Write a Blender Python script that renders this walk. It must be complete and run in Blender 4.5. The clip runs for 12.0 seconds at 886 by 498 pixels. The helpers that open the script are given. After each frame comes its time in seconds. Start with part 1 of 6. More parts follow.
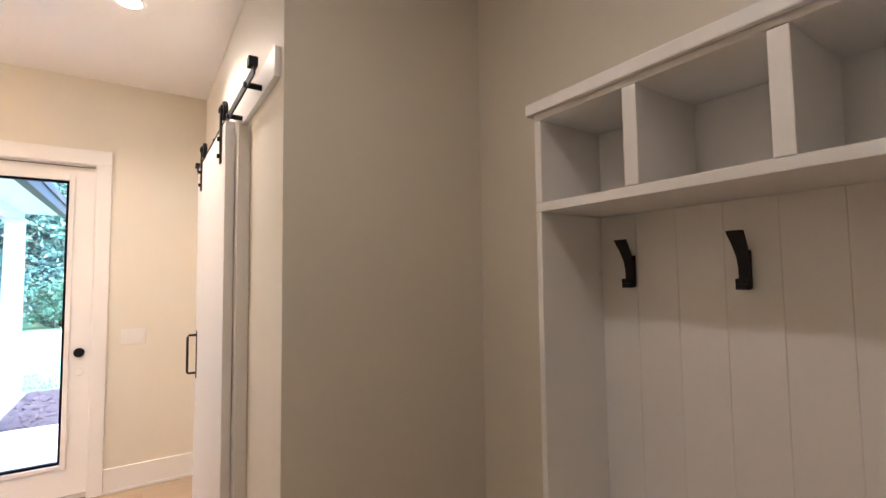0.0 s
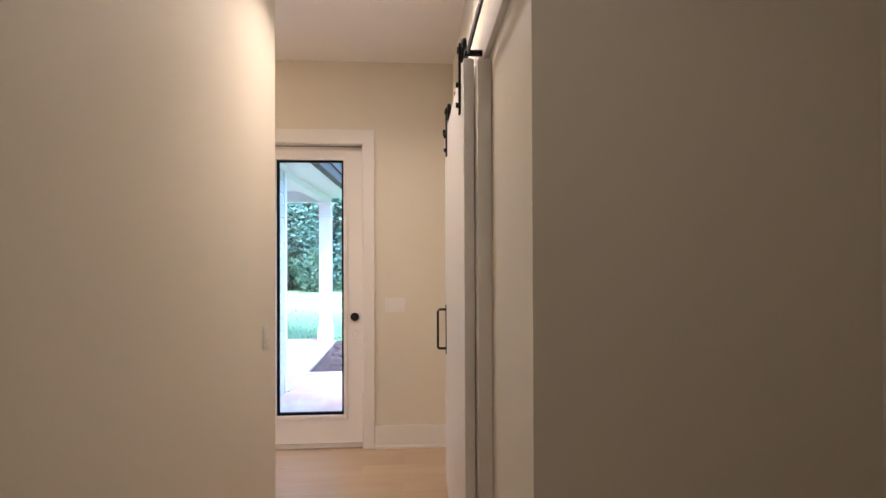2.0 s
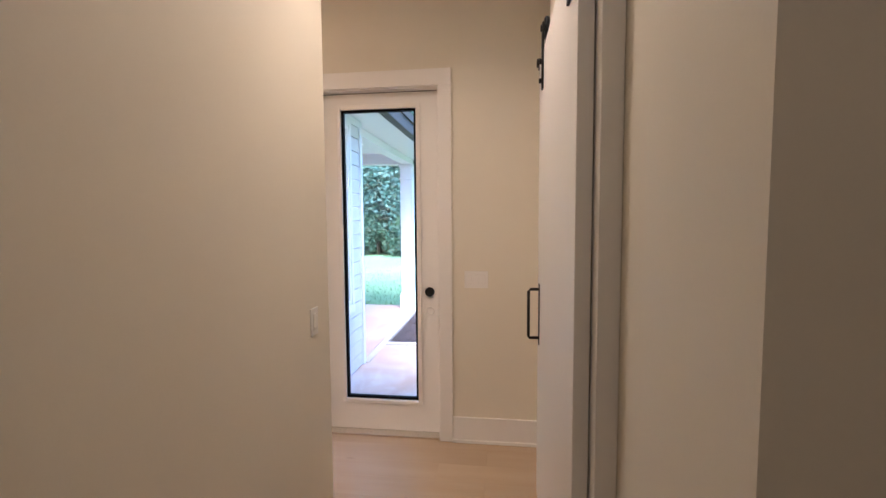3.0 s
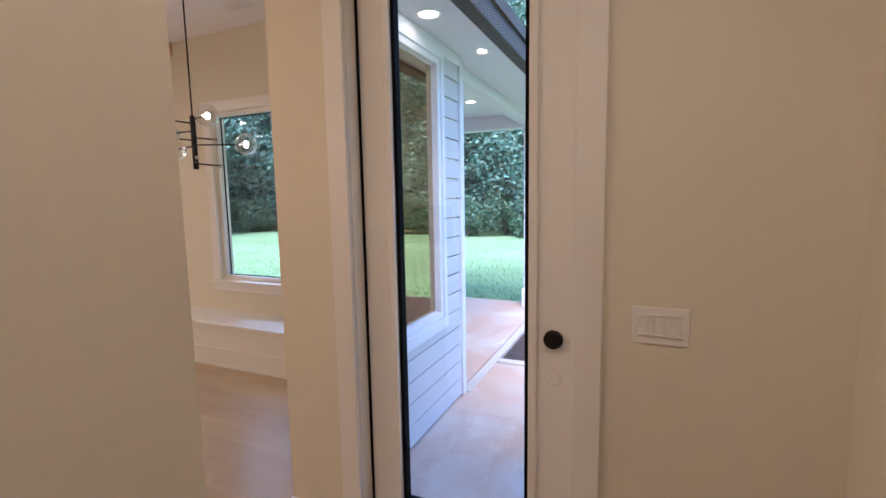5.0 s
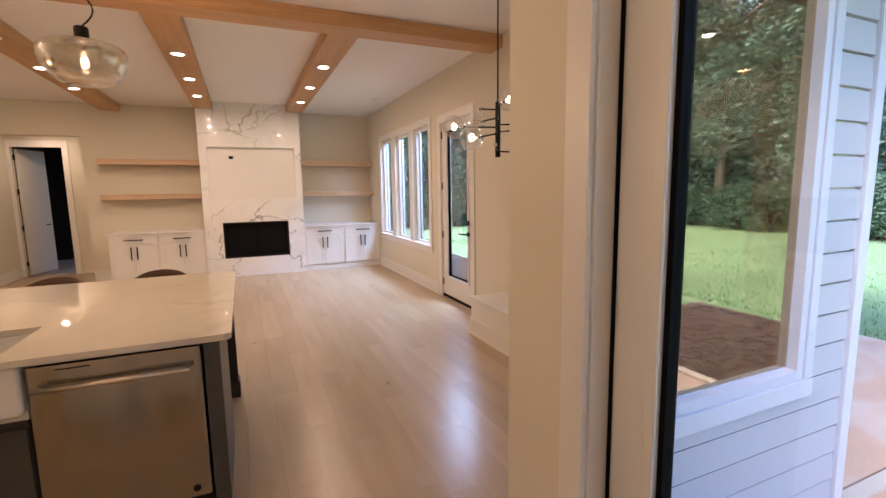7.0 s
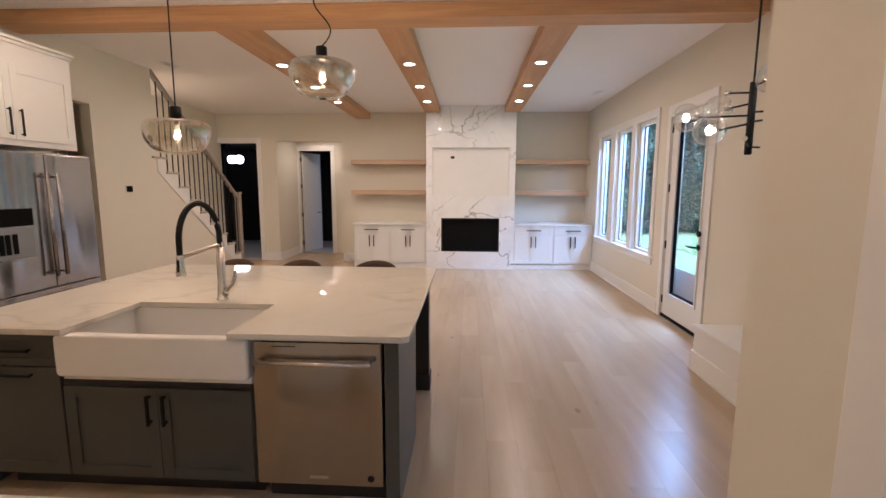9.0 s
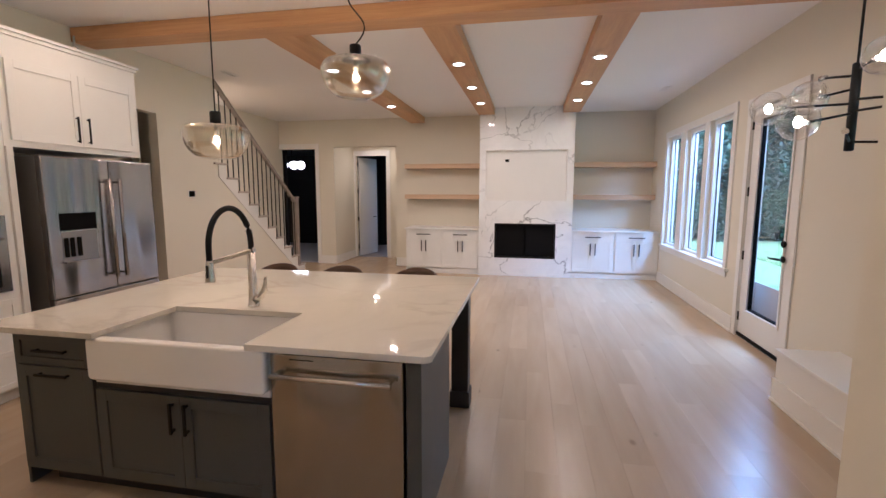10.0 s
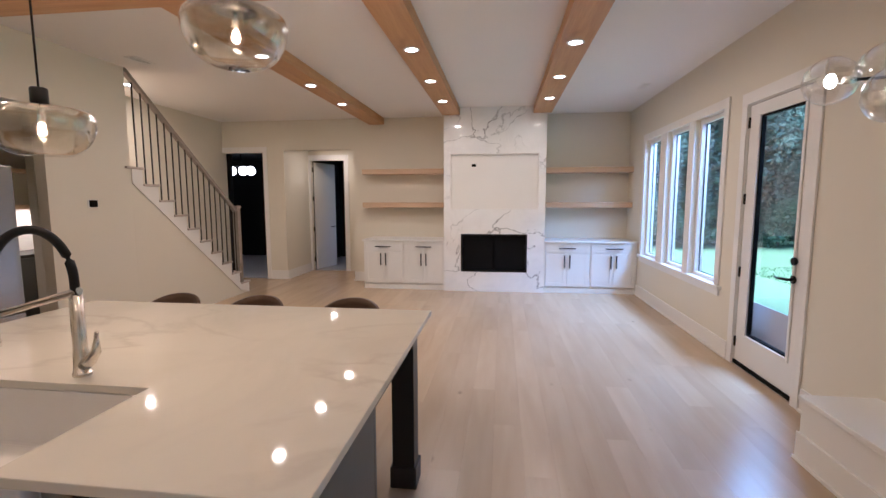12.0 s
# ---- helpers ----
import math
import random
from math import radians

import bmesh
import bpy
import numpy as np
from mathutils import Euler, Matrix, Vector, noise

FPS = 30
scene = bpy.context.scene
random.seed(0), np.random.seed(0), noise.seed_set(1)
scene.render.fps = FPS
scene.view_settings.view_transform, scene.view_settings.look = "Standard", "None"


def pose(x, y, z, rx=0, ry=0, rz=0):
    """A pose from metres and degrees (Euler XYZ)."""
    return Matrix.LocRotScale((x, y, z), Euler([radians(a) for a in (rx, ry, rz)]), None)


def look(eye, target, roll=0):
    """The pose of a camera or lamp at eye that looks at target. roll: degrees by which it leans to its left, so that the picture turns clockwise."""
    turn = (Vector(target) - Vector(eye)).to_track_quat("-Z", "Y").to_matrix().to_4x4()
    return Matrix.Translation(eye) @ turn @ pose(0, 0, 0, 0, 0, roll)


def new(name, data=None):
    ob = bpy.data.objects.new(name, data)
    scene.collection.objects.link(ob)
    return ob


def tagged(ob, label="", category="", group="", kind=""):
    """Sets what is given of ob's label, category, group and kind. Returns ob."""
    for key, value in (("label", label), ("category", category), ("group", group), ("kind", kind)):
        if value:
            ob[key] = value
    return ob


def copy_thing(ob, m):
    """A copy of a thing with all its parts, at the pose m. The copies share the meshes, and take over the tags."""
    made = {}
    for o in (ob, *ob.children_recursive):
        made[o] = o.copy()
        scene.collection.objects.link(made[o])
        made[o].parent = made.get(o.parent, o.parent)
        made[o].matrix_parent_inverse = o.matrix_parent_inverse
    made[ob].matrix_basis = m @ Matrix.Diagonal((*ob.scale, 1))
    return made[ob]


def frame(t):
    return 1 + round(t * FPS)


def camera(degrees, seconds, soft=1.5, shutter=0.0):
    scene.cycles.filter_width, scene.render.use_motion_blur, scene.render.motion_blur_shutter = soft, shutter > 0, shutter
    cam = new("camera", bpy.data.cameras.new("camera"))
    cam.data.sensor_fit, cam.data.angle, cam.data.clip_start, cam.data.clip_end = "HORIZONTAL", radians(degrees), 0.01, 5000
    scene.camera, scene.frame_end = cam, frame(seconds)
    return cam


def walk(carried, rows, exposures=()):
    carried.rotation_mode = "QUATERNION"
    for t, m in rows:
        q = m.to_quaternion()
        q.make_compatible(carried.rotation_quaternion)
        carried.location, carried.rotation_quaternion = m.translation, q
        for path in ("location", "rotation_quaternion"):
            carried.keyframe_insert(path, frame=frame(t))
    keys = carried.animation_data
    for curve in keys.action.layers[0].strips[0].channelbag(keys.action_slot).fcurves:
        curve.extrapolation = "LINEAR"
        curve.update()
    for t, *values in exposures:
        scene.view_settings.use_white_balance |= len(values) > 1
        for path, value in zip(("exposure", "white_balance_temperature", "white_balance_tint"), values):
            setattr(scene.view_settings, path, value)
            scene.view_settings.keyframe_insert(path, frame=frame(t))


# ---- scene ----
cam = camera(88.8, 12.0)
PATH = [
    (0, (0.61, -0.036, 1.591), (1.723, 1.622, 1.707), -0.7),
    (0.5, (0.622, -0.016, 1.598), (1.463, 1.791, 1.77), -0.4),
    (1, (0.638, 0.09, 1.596), (1.2, 2.001, 1.776), -0.4),
    (1.5, (0.695, 0.301, 1.599), (0.992, 2.275, 1.722), -0.5),
    (2, (0.757, 0.563, 1.579), (0.874, 2.56, 1.592), -0.2),
    (2.5, (0.797, 0.828, 1.588), (0.68, 2.822, 1.489), -0.4),
    (4.5, (0.544, 2.417, 1.546), (-0.001, 4.332, 1.353), -0.2),
    (5, (0.531, 2.742, 1.557), (-0.279, 4.556, 1.327), -1.0),
    (5.5, (0.498, 2.996, 1.56), (-0.643, 4.622, 1.323), -0.4),
    (6, (0.409, 3.197, 1.555), (-1.035, 4.557, 1.306), -0.2),
    (6.5, (0.363, 3.319, 1.559), (-1.275, 4.438, 1.301), -0.8),
    (7, (0.346, 3.451, 1.563), (-1.47, 4.247, 1.304), -0.9),
    (7.5, (0.369, 3.548, 1.574), (-1.562, 3.996, 1.306), 0.2),
    (9.5, (-0.038, 3.683, 1.603), (-2.008, 3.448, 1.351), 0.0),
    (10, (-0.146, 3.752, 1.6), (-2.096, 3.379, 1.354), 0.1),
    (10.5, (-0.306, 3.762, 1.598), (-2.233, 3.29, 1.346), -0.1),
    (11, (-0.525, 3.721, 1.618), (-2.441, 3.203, 1.373), -0.3),
    (11.5, (-0.739, 3.722, 1.605), (-2.674, 3.275, 1.365), -0.4),
    (12, (-0.997, 3.799, 1.618), (-2.968, 3.543, 1.402), -0.1),
]
EXPOSURES = [(0, 4.72, 4950, 15), (1, 4.42, 5050, 15), (2, 3.9, 5100, 15), (2.7, 3.75, 5150, 16), (4.5, 3.25, 5250, 18), (5.5, 3.1, 5300, 18), (6.0, 3.15, 5300, 18), (7.0, 3.08, 5950, 21), (7.7, 3.15, 5900, 19), (9.5, 3.14, 4850, 15), (12, 3.05, 4800, 15)]
walk(cam, [(t, look(eye, target, roll)) for t, eye, target, roll in PATH], EXPOSURES)

# ---- world, sun, lamps ----
world = bpy.data.worlds.new("world")
scene.world = world
world.use_nodes = True
_bg = world.node_tree.nodes["Background"]
_sky = world.node_tree.nodes.new("ShaderNodeTexSky")
_sky.sky_type = "NISHITA"
_sky.sun_disc = False
_sky.sun_elevation = radians(38)
_sky.sun_rotation = radians(200)
world.node_tree.links.new(_sky.outputs[0], _bg.inputs[0])
_bg.inputs[1].default_value = 0.15

SUN = new("sun", bpy.data.lights.new("sun", "SUN"))
SUN.data.energy, SUN.data.angle, SUN.data.color = 1.5, radians(45), (1.0, 0.95, 0.88)
SUN.matrix_world = look((0, 0, 20), (0 - 3, 0 + 9, 8))

WARM = (1.0, 0.71, 0.45)
AMBER = (1.0, 0.625, 0.33)


def area_lamp(name, eye, target, w, h, watts, color, disk=False, spread=180):
    d = bpy.data.lights.new(name, "AREA")
    d.shape = "DISK" if disk else "RECTANGLE"
    d.size = w
    if not disk:
        d.size_y = h
    d.energy, d.color, d.spread = watts, color, radians(spread)
    ob = new(name, d)
    ob.matrix_world = look(eye, target)
    return ob


def point_lamp(name, loc, watts, color, r=0.03):
    d = bpy.data.lights.new(name, "POINT")
    d.energy, d.color, d.shadow_soft_size = watts, color, r
    ob = new(name, d)
    ob.location = loc
    return ob


SKYBLUE = (0.72, 0.83, 1.0)
CAN_X, CAN_Y, CAN_Z = (-5.48, -6.66, -7.81), (1.376, 2.913, 4.455), 3.05
for _x in CAN_X:
    for _y in CAN_Y:
        area_lamp("can_lamp", (_x, _y, CAN_Z - 0.012), (_x, _y, 0), 0.12, 0, 1.15, WARM, True)
KITCHEN_CANS = ((-1.2, 0.9), (-1.2, 2.6), (-3.2, 0.5))
for _x, _y in KITCHEN_CANS:
    area_lamp("can_lamp", (_x, _y, 3.172), (_x, _y, 0), 0.12, 0, 0.85, AMBER, True)
HALL_CANS = ((0.53, 2.92), (0.60, 0.45))
for (_x, _y), _w, _s in zip(HALL_CANS, (1.02, 0.38), (140, 180)):
    area_lamp("hall_can_lamp", (_x, _y, 3.10), (_x, _y, 0), 0.15, 0, _w, WARM, True, _s)
# Area lamp added out of view above the windows, standing in for sky light.
area_lamp("added_sky_fill", (-6.7, 7.7, 3.95), (-6.9, 3.6, 0.0), 5.2, 1.1, 75, (0.50, 0.71, 1.0))
area_lamp("stair_can_lamp", (-6.75, -1.30, 3.17), (-6.75, -1.30, 0), 0.12, 0, 3.6, (1.0, 0.70, 0.44), True)
area_lamp("alcove_can_lamp", (-10.4, 0.15, 2.735), (-10.4, 0.15, 0), 0.12, 0, 0.8, WARM, True)


# ---- materials ----
def ramp(nt, src, stops):
    n = nt.nodes.new("ShaderNodeValToRGB")
    e = n.color_ramp.elements
    while len(e) < len(stops):
        e.new(0.5)
    for el, (p, c) in zip(e, stops):
        el.position = p
        el.color = (*c, 1) if len(c) == 3 else c
    nt.links.new(src, n.inputs[0])
    return n.outputs[0]


def noise_tex(nt, coord, scale, detail=4.0, rough=0.55, distort=0.0, stretch=(1, 1, 1)):
    mp = nt.nodes.new("ShaderNodeMapping")
    mp.inputs["Scale"].default_value = stretch
    nt.links.new(coord, mp.inputs[0])
    n = nt.nodes.new("ShaderNodeTexNoise")
    n.inputs["Scale"].default_value, n.inputs["Detail"].default_value = scale, detail
    n.inputs["Roughness"].default_value, n.inputs["Distortion"].default_value = rough, distort
    nt.links.new(mp.outputs[0], n.inputs["Vector"])
    return n.outputs["Fac"]


def mixc(nt, fac, a, b, mode="MIX"):
    n = nt.nodes.new("ShaderNodeMix")
    n.data_type, n.blend_type = "RGBA", mode
    for sock, v in ((n.inputs[0], fac), (n.inputs[6], a), (n.inputs[7], b)):
        if isinstance(v, (int, float)):
            sock.default_value = v
        elif isinstance(v, tuple):
            sock.default_value = (*v, 1)
        else:
            nt.links.new(v, sock)
    return n.outputs[2]


def math_node(nt, op, a, b=0.0):
    n = nt.nodes.new("ShaderNodeMath")
    n.operation = op
    for sock, v in ((n.inputs[0], a), (n.inputs[1], b)):
        if isinstance(v, (int, float)):
            sock.default_value = v
        else:
            nt.links.new(v, sock)
    return n.outputs[0]


def base_mat(name):
    m = bpy.data.materials.new(name)
    m.use_nodes = True
    nt = m.node_tree
    b = nt.nodes["Principled BSDF"]
    tc = nt.nodes.new("ShaderNodeTexCoord")
    return m, nt, b, tc.outputs["Object"]


def bump(nt, b, height, strength, dist=0.002):
    n = nt.nodes.new("ShaderNodeBump")
    n.inputs["Strength"].default_value, n.inputs["Distance"].default_value = strength, dist
    nt.links.new(height, n.inputs["Height"])
    nt.links.new(n.outputs[0], b.inputs["Normal"])


def surface(name, col, rough, metal=0.0, var=0.06, big=0.7, fine=60.0, bump_s=0.15, stretch=(1, 1, 1), rvar=0.08):
    """Plain surface with colour drift at two scales, uneven gloss and a fine relief."""
    m, nt, b, co = base_mat(name)
    n1 = noise_tex(nt, co, big, 3)
    n2 = noise_tex(nt, co, fine, 3, stretch=stretch)
    lo = tuple(c * (1 - var) for c in col)
    hi = tuple(min(1, c * (1 + var)) for c in col)
    c1 = ramp(nt, n1, ((0.3, lo), (0.7, hi)))
    c2 = mixc(nt, 0.25, c1, ramp(nt, n2, ((0.3, lo), (0.7, hi))))
    nt.links.new(c2, b.inputs["Base Color"])
    r = nt.nodes.new("ShaderNodeMapRange")
    r.inputs[3].default_value, r.inputs[4].default_value = max(0.02, rough - rvar), min(1, rough + rvar)
    nt.links.new(n1, r.inputs[0])
    nt.links.new(r.outputs[0], b.inputs["Roughness"])
    b.inputs["Metallic"].default_value = metal
    if bump_s:
        bump(nt, b, n2, bump_s, 0.001)
    return m


def wood(name, dark, light, axis, rough=0.45, island=False, rnd=True, scale=1.0, knots=True, soft=False):
    """Timber with long grain along an axis (0 x, 1 y, 2 z); each piece differs."""
    m, nt, b, co = base_mat(name)
    if rnd:
        src = nt.nodes.new("ShaderNodeNewGeometry").outputs["Random Per Island"] if island else nt.nodes.new("ShaderNodeObjectInfo").outputs["Random"]
        add = nt.nodes.new("ShaderNodeVectorMath")
        add.operation = "MULTIPLY_ADD"
        comb = nt.nodes.new("ShaderNodeCombineXYZ")
        for i in range(3):
            nt.links.new(src, comb.inputs[i])
        nt.links.new(comb.outputs[0], add.inputs[0])
        add.inputs[1].default_value = (37, 61, 17)
        nt.links.new(co, add.inputs[2])
        co = add.outputs[0]
    st = [9.0, 9.0, 9.0]
    st[axis] = 0.55
    if soft:
        st = [5.0, 5.0, 5.0]
        st[axis] = 0.7
    g1 = noise_tex(nt, co, 1.6 * scale, 5 - 2 * soft, 0.6 - 0.12 * soft, 0.6 - 0.4 * soft, st)
    st2 = [70.0, 70.0, 70.0]
    st2[axis] = 1.5
    g2 = noise_tex(nt, co, 1.8 * scale, 3, 0.6, 0.1, st2)
    mid = tuple((a + c) / 2 for a, c in zip(dark, light))
    c = ramp(nt, g1, ((0.28, dark), (0.5, mid), (0.74, light)))
    c = mixc(nt, 0.15 if soft else 0.35, c, ramp(nt, g2, ((0.3, dark), (0.7, light))))
    if soft:
        mk = nt.nodes.new("ShaderNodeMapping")
        mk.inputs["Scale"].default_value = [0.55 if i == axis else 1.0 for i in range(3)]
        nt.links.new(co, mk.inputs[0])
        vo = nt.nodes.new("ShaderNodeTexVoronoi")
        vo.inputs["Scale"].default_value = 2.6
        nt.links.new(mk.outputs[0], vo.inputs["Vector"])
        c = mixc(nt, ramp(nt, vo.outputs["Distance"], ((0.03, (0.55, 0.55, 0.55)), (0.075, (0, 0, 0)))), c, tuple(v * 0.45 for v in dark))
    if knots:
        sk = [2.2, 2.2, 2.2]
        sk[axis] = 0.9
        k = noise_tex(nt, co, 1.3, 2, 0.5, 0.4, sk)
        c = mixc(nt, ramp(nt, k, ((0.70, (0, 0, 0)), (0.80, (0.55, 0.55, 0.55)))), c, tuple(v * 0.55 for v in dark))
    if rnd:
        tone = nt.nodes.new("ShaderNodeMapRange")
        tone.inputs[3].default_value, tone.inputs[4].default_value = (0.93, 1.05) if soft else (0.91, 1.07)
        nt.links.new(src, tone.inputs[0])
        v = nt.nodes.new("ShaderNodeHueSaturation")
        nt.links.new(tone.outputs[0], v.inputs["Value"])
        nt.links.new(c, v.inputs["Color"])
        c = v.outputs[0]
    nt.links.new(c, b.inputs["Base Color"])
    rr = nt.nodes.new("ShaderNodeMapRange")
    rr.inputs[3].default_value, rr.inputs[4].default_value = (rough - 0.005, rough + 0.005) if soft else (rough - 0.08, rough + 0.12)
    nt.links.new(g1, rr.inputs[0])
    nt.links.new(rr.outputs[0], b.inputs["Roughness"])
    if not soft:
        bump(nt, b, g2, 0.25, 0.0012)
    return m


def marble(name, vein, amount, scale, rough, width=0.012, stretch=(1, 1, 1), gate=(0.42, 0.55), body=(0.86, 0.855, 0.84)):
    m, nt, b, co = base_mat(name)
    n = noise_tex(nt, co, scale, 6, 0.5, 0.5, stretch)
    d = math_node(nt, "ABSOLUTE", math_node(nt, "SUBTRACT", n, 0.5))
    line = ramp(nt, d, ((0.0, (1, 1, 1)), (width, (0, 0, 0))))
    mask = ramp(nt, noise_tex(nt, co, scale * 0.9, 2), ((gate[0], (0, 0, 0)), (gate[1], (1, 1, 1))))
    soft = ramp(nt, noise_tex(nt, co, scale * 1.5, 5, 0.6, 1.2), ((0.45, body), (0.75, tuple(v * 0.89 for v in body))))
    f = math_node(nt, "MULTIPLY", math_node(nt, "MULTIPLY", line, mask), amount)
    nt.links.new(mixc(nt, f, soft, vein), b.inputs["Base Color"])
    b.inputs["Roughness"].default_value = rough
    return m


def glass_mat(name, tint=(1, 1, 1), rough=0.0, sheen=0.045, edge=0.8, coat=(1, 1, 1), power=3.0):
    """Thin clear glass: straight-through view with a mirror sheen that grows toward grazing angles."""
    m, nt, b, co = base_mat(name)
    out = nt.nodes["Material Output"]
    nt.nodes.remove(b)
    tr = nt.nodes.new("ShaderNodeBsdfTransparent")
    tr.inputs[0].default_value = (*tint, 1)
    gl = nt.nodes.new("ShaderNodeBsdfGlossy")
    gl.inputs["Roughness"].default_value = rough
    gl.inputs["Color"].default_value = (*coat, 1)
    fr = nt.nodes.new("ShaderNodeLayerWeight")
    fr.inputs[0].default_value = 0.5
    pw = math_node(nt, "POWER", fr.outputs["Facing"], power)
    fac = math_node(nt, "ADD", math_node(nt, "MULTIPLY", pw, edge * (1 - sheen)), sheen)
    mx = nt.nodes.new("ShaderNodeMixShader")
    nt.links.new(fac, mx.inputs[0])
    nt.links.new(tr.outputs[0], mx.inputs[1])
    nt.links.new(gl.outputs[0], mx.inputs[2])
    nt.links.new(mx.outputs[0], out.inputs[0])
    return m


def glow(name, col, strength):
    m, nt, b, co = base_mat(name)
    b.inputs["Emission Color"].default_value = (*col, 1)
    b.inputs["Emission Strength"].default_value = strength
    return m


WALL = surface("warm_white_wall_paint", (0.71, 0.662, 0.547), 0.62, var=0.025, big=0.8, fine=180, bump_s=0.12)
CEIL = surface("ceiling_paint", (0.82, 0.79, 0.75), 0.8, var=0.02, big=0.6, fine=120, bump_s=0.12)
TRIM = surface("white_trim_paint", (0.78, 0.76, 0.72), 0.36, var=0.02, big=1.5, fine=90, bump_s=0.05)
CABW = surface("white_cabinet_paint", (0.78, 0.77, 0.74), 0.38, var=0.02, big=1.5, fine=120, bump_s=0.05)
ISLE = surface("charcoal_cabinet_paint", (0.075, 0.078, 0.072), 0.42, var=0.08, big=2.0, fine=120, bump_s=0.05)
DARKWOOD = surface("near_black_island_leg_paint", (0.025, 0.023, 0.022), 0.45, var=0.1, fine=80, bump_s=0.06)
BLACK = surface("matte_black_metal", (0.005, 0.005, 0.0053), 0.5, metal=0.0, var=0.1, fine=150, bump_s=0.04)
GASKET = surface("black_rubber_gasket", (0.002, 0.002, 0.002), 0.75, var=0.1, fine=90, bump_s=0.05)


def brushed_steel(name, col, rough, wave):
    """Stainless sheet: fine upright brushing and a slow waviness that bends the reflections into upright bands."""
    m, nt, b, co = base_mat(name)
    fine = noise_tex(nt, co, 30, 3, stretch=(14, 14, 0.3))
    slow = noise_tex(nt, co, 1.0, 1, 0.3, 0.0, (2.8, 2.8, 0.22))
    lo, hi = tuple(c * 0.97 for c in col), tuple(c * 1.03 for c in col)
    nt.links.new(ramp(nt, fine, ((0.3, lo), (0.7, hi))), b.inputs["Base Color"])
    r = nt.nodes.new("ShaderNodeMapRange")
    r.inputs[3].default_value, r.inputs[4].default_value = rough - 0.015, rough + 0.02
    nt.links.new(fine, r.inputs[0])
    nt.links.new(r.outputs[0], b.inputs["Roughness"])
    b.inputs["Metallic"].default_value = 1.0
    bump(nt, b, slow, 1.0, wave)
    return m


STEEL = brushed_steel("brushed_stainless_steel", (0.38, 0.365, 0.355), 0.20, 0.10)
STEELDW = brushed_steel("bright_brushed_stainless_steel", (0.43, 0.40, 0.355), 0.20, 0.11)
JOINT = surface("tight_oak_floor_joint", (0.33, 0.245, 0.165), 0.6, var=0.1, fine=60, bump_s=0.05)
STEELD = surface("dark_grey_appliance_side", (0.30, 0.29, 0.28), 0.35, metal=0.8, var=0.06, fine=60, bump_s=0.05)
NICKEL = surface("satin_nickel", (0.72, 0.68, 0.62), 0.26, metal=1.0, var=0.04, fine=90, bump_s=0.03)
CERAMIC = surface("white_fireclay", (0.83, 0.81, 0.77), 0.1, var=0.015, big=2.0, fine=30, bump_s=0.02, rvar=0.03)
PLASTIC = surface("white_plastic_plate", (0.78, 0.76, 0.72), 0.32, var=0.02, fine=90, bump_s=0.02)
QUARTZ = marble("white_quartz_with_faint_veins", (0.48, 0.43, 0.37), 0.42, 0.75, 0.045, 0.02, (1.5, 0.7, 1), (0.38, 0.54), (0.69, 0.655, 0.57))
MARBLE = marble("white_marble_with_grey_veins", (0.17, 0.165, 0.165), 0.85, 0.95, 0.03, 0.0065, (1, 0.8, 1.0), (0.42, 0.56))
OAKFLOOR = wood("pale_oak_floor", (0.43, 0.318, 0.203), (0.50, 0.385, 0.256), 0, 0.27, knots=False, soft=True)
OAKREST = wood("pale_oak_floor_far", (0.43, 0.318, 0.203), (0.50, 0.385, 0.256), 0, 0.27, island=True, knots=False, soft=True)
BEAMX = wood("honey_pine_beam_x", (0.42, 0.215, 0.085), (0.65, 0.39, 0.18), 0, 0.5, rnd=False)
BEAMY = wood("honey_pine_beam_y", (0.42, 0.215, 0.085), (0.65, 0.39, 0.18), 1, 0.5, rnd=False)
SHELFW = wood("pale_maple_shelf", (0.45, 0.30, 0.18), (0.66, 0.48, 0.31), 1, 0.45, rnd=False, knots=False)
TREADW = wood("grey_washed_oak_tread", (0.34, 0.29, 0.24), (0.55, 0.48, 0.41), 1, 0.45, rnd=False, knots=False)
RAILW = wood("grey_washed_oak_rail", (0.20, 0.17, 0.14), (0.36, 0.31, 0.26), 0, 0.45, rnd=False, knots=False)
STOOLW = wood("dark_brown_bentwood", (0.05, 0.03, 0.02), (0.11, 0.065, 0.04), 1, 0.35, rnd=False, knots=False)
SOOT = surface("black_firebox_steel", (0.0045, 0.004, 0.004), 0.75, var=0.3, big=5, fine=60, bump_s=0.3)
# Powder room's black walls, and the dimness of inner room and ceiling as colour.
DARKROOM = surface("dark_room_black", (0.012, 0.012, 0.013), 0.5, var=0.1, fine=120, bump_s=0.1)
CARPET = surface("pale_grey_floor_tile", (0.42, 0.41, 0.42), 0.5, var=0.08, fine=40, bump_s=0.2)
GLASS = glass_mat("clear_window_glass", sheen=0.035, edge=0.3)
SMOKE = glass_mat("pale_smoked_glass", (0.92, 0.905, 0.86), 0.0, 0.09, 0.85, power=2.0)
GLOBE = glass_mat("clear_globe_glass", (0.96, 0.955, 0.94), 0.0, 0.12, 0.85, power=2.0)
COATED = glass_mat("mirror_coated_window_glass", (0.50, 0.44, 0.33), 0.02, 0.36, 0.55, (1.0, 0.86, 0.62))
BULB = glow("warm_bulb", (1.0, 0.80, 0.56), 6)
DISC = glow("downlight_lens", (1.0, 0.86, 0.68), 4)
OPAL = glow("opal_globe", (1.0, 0.86, 0.7), 1.3)
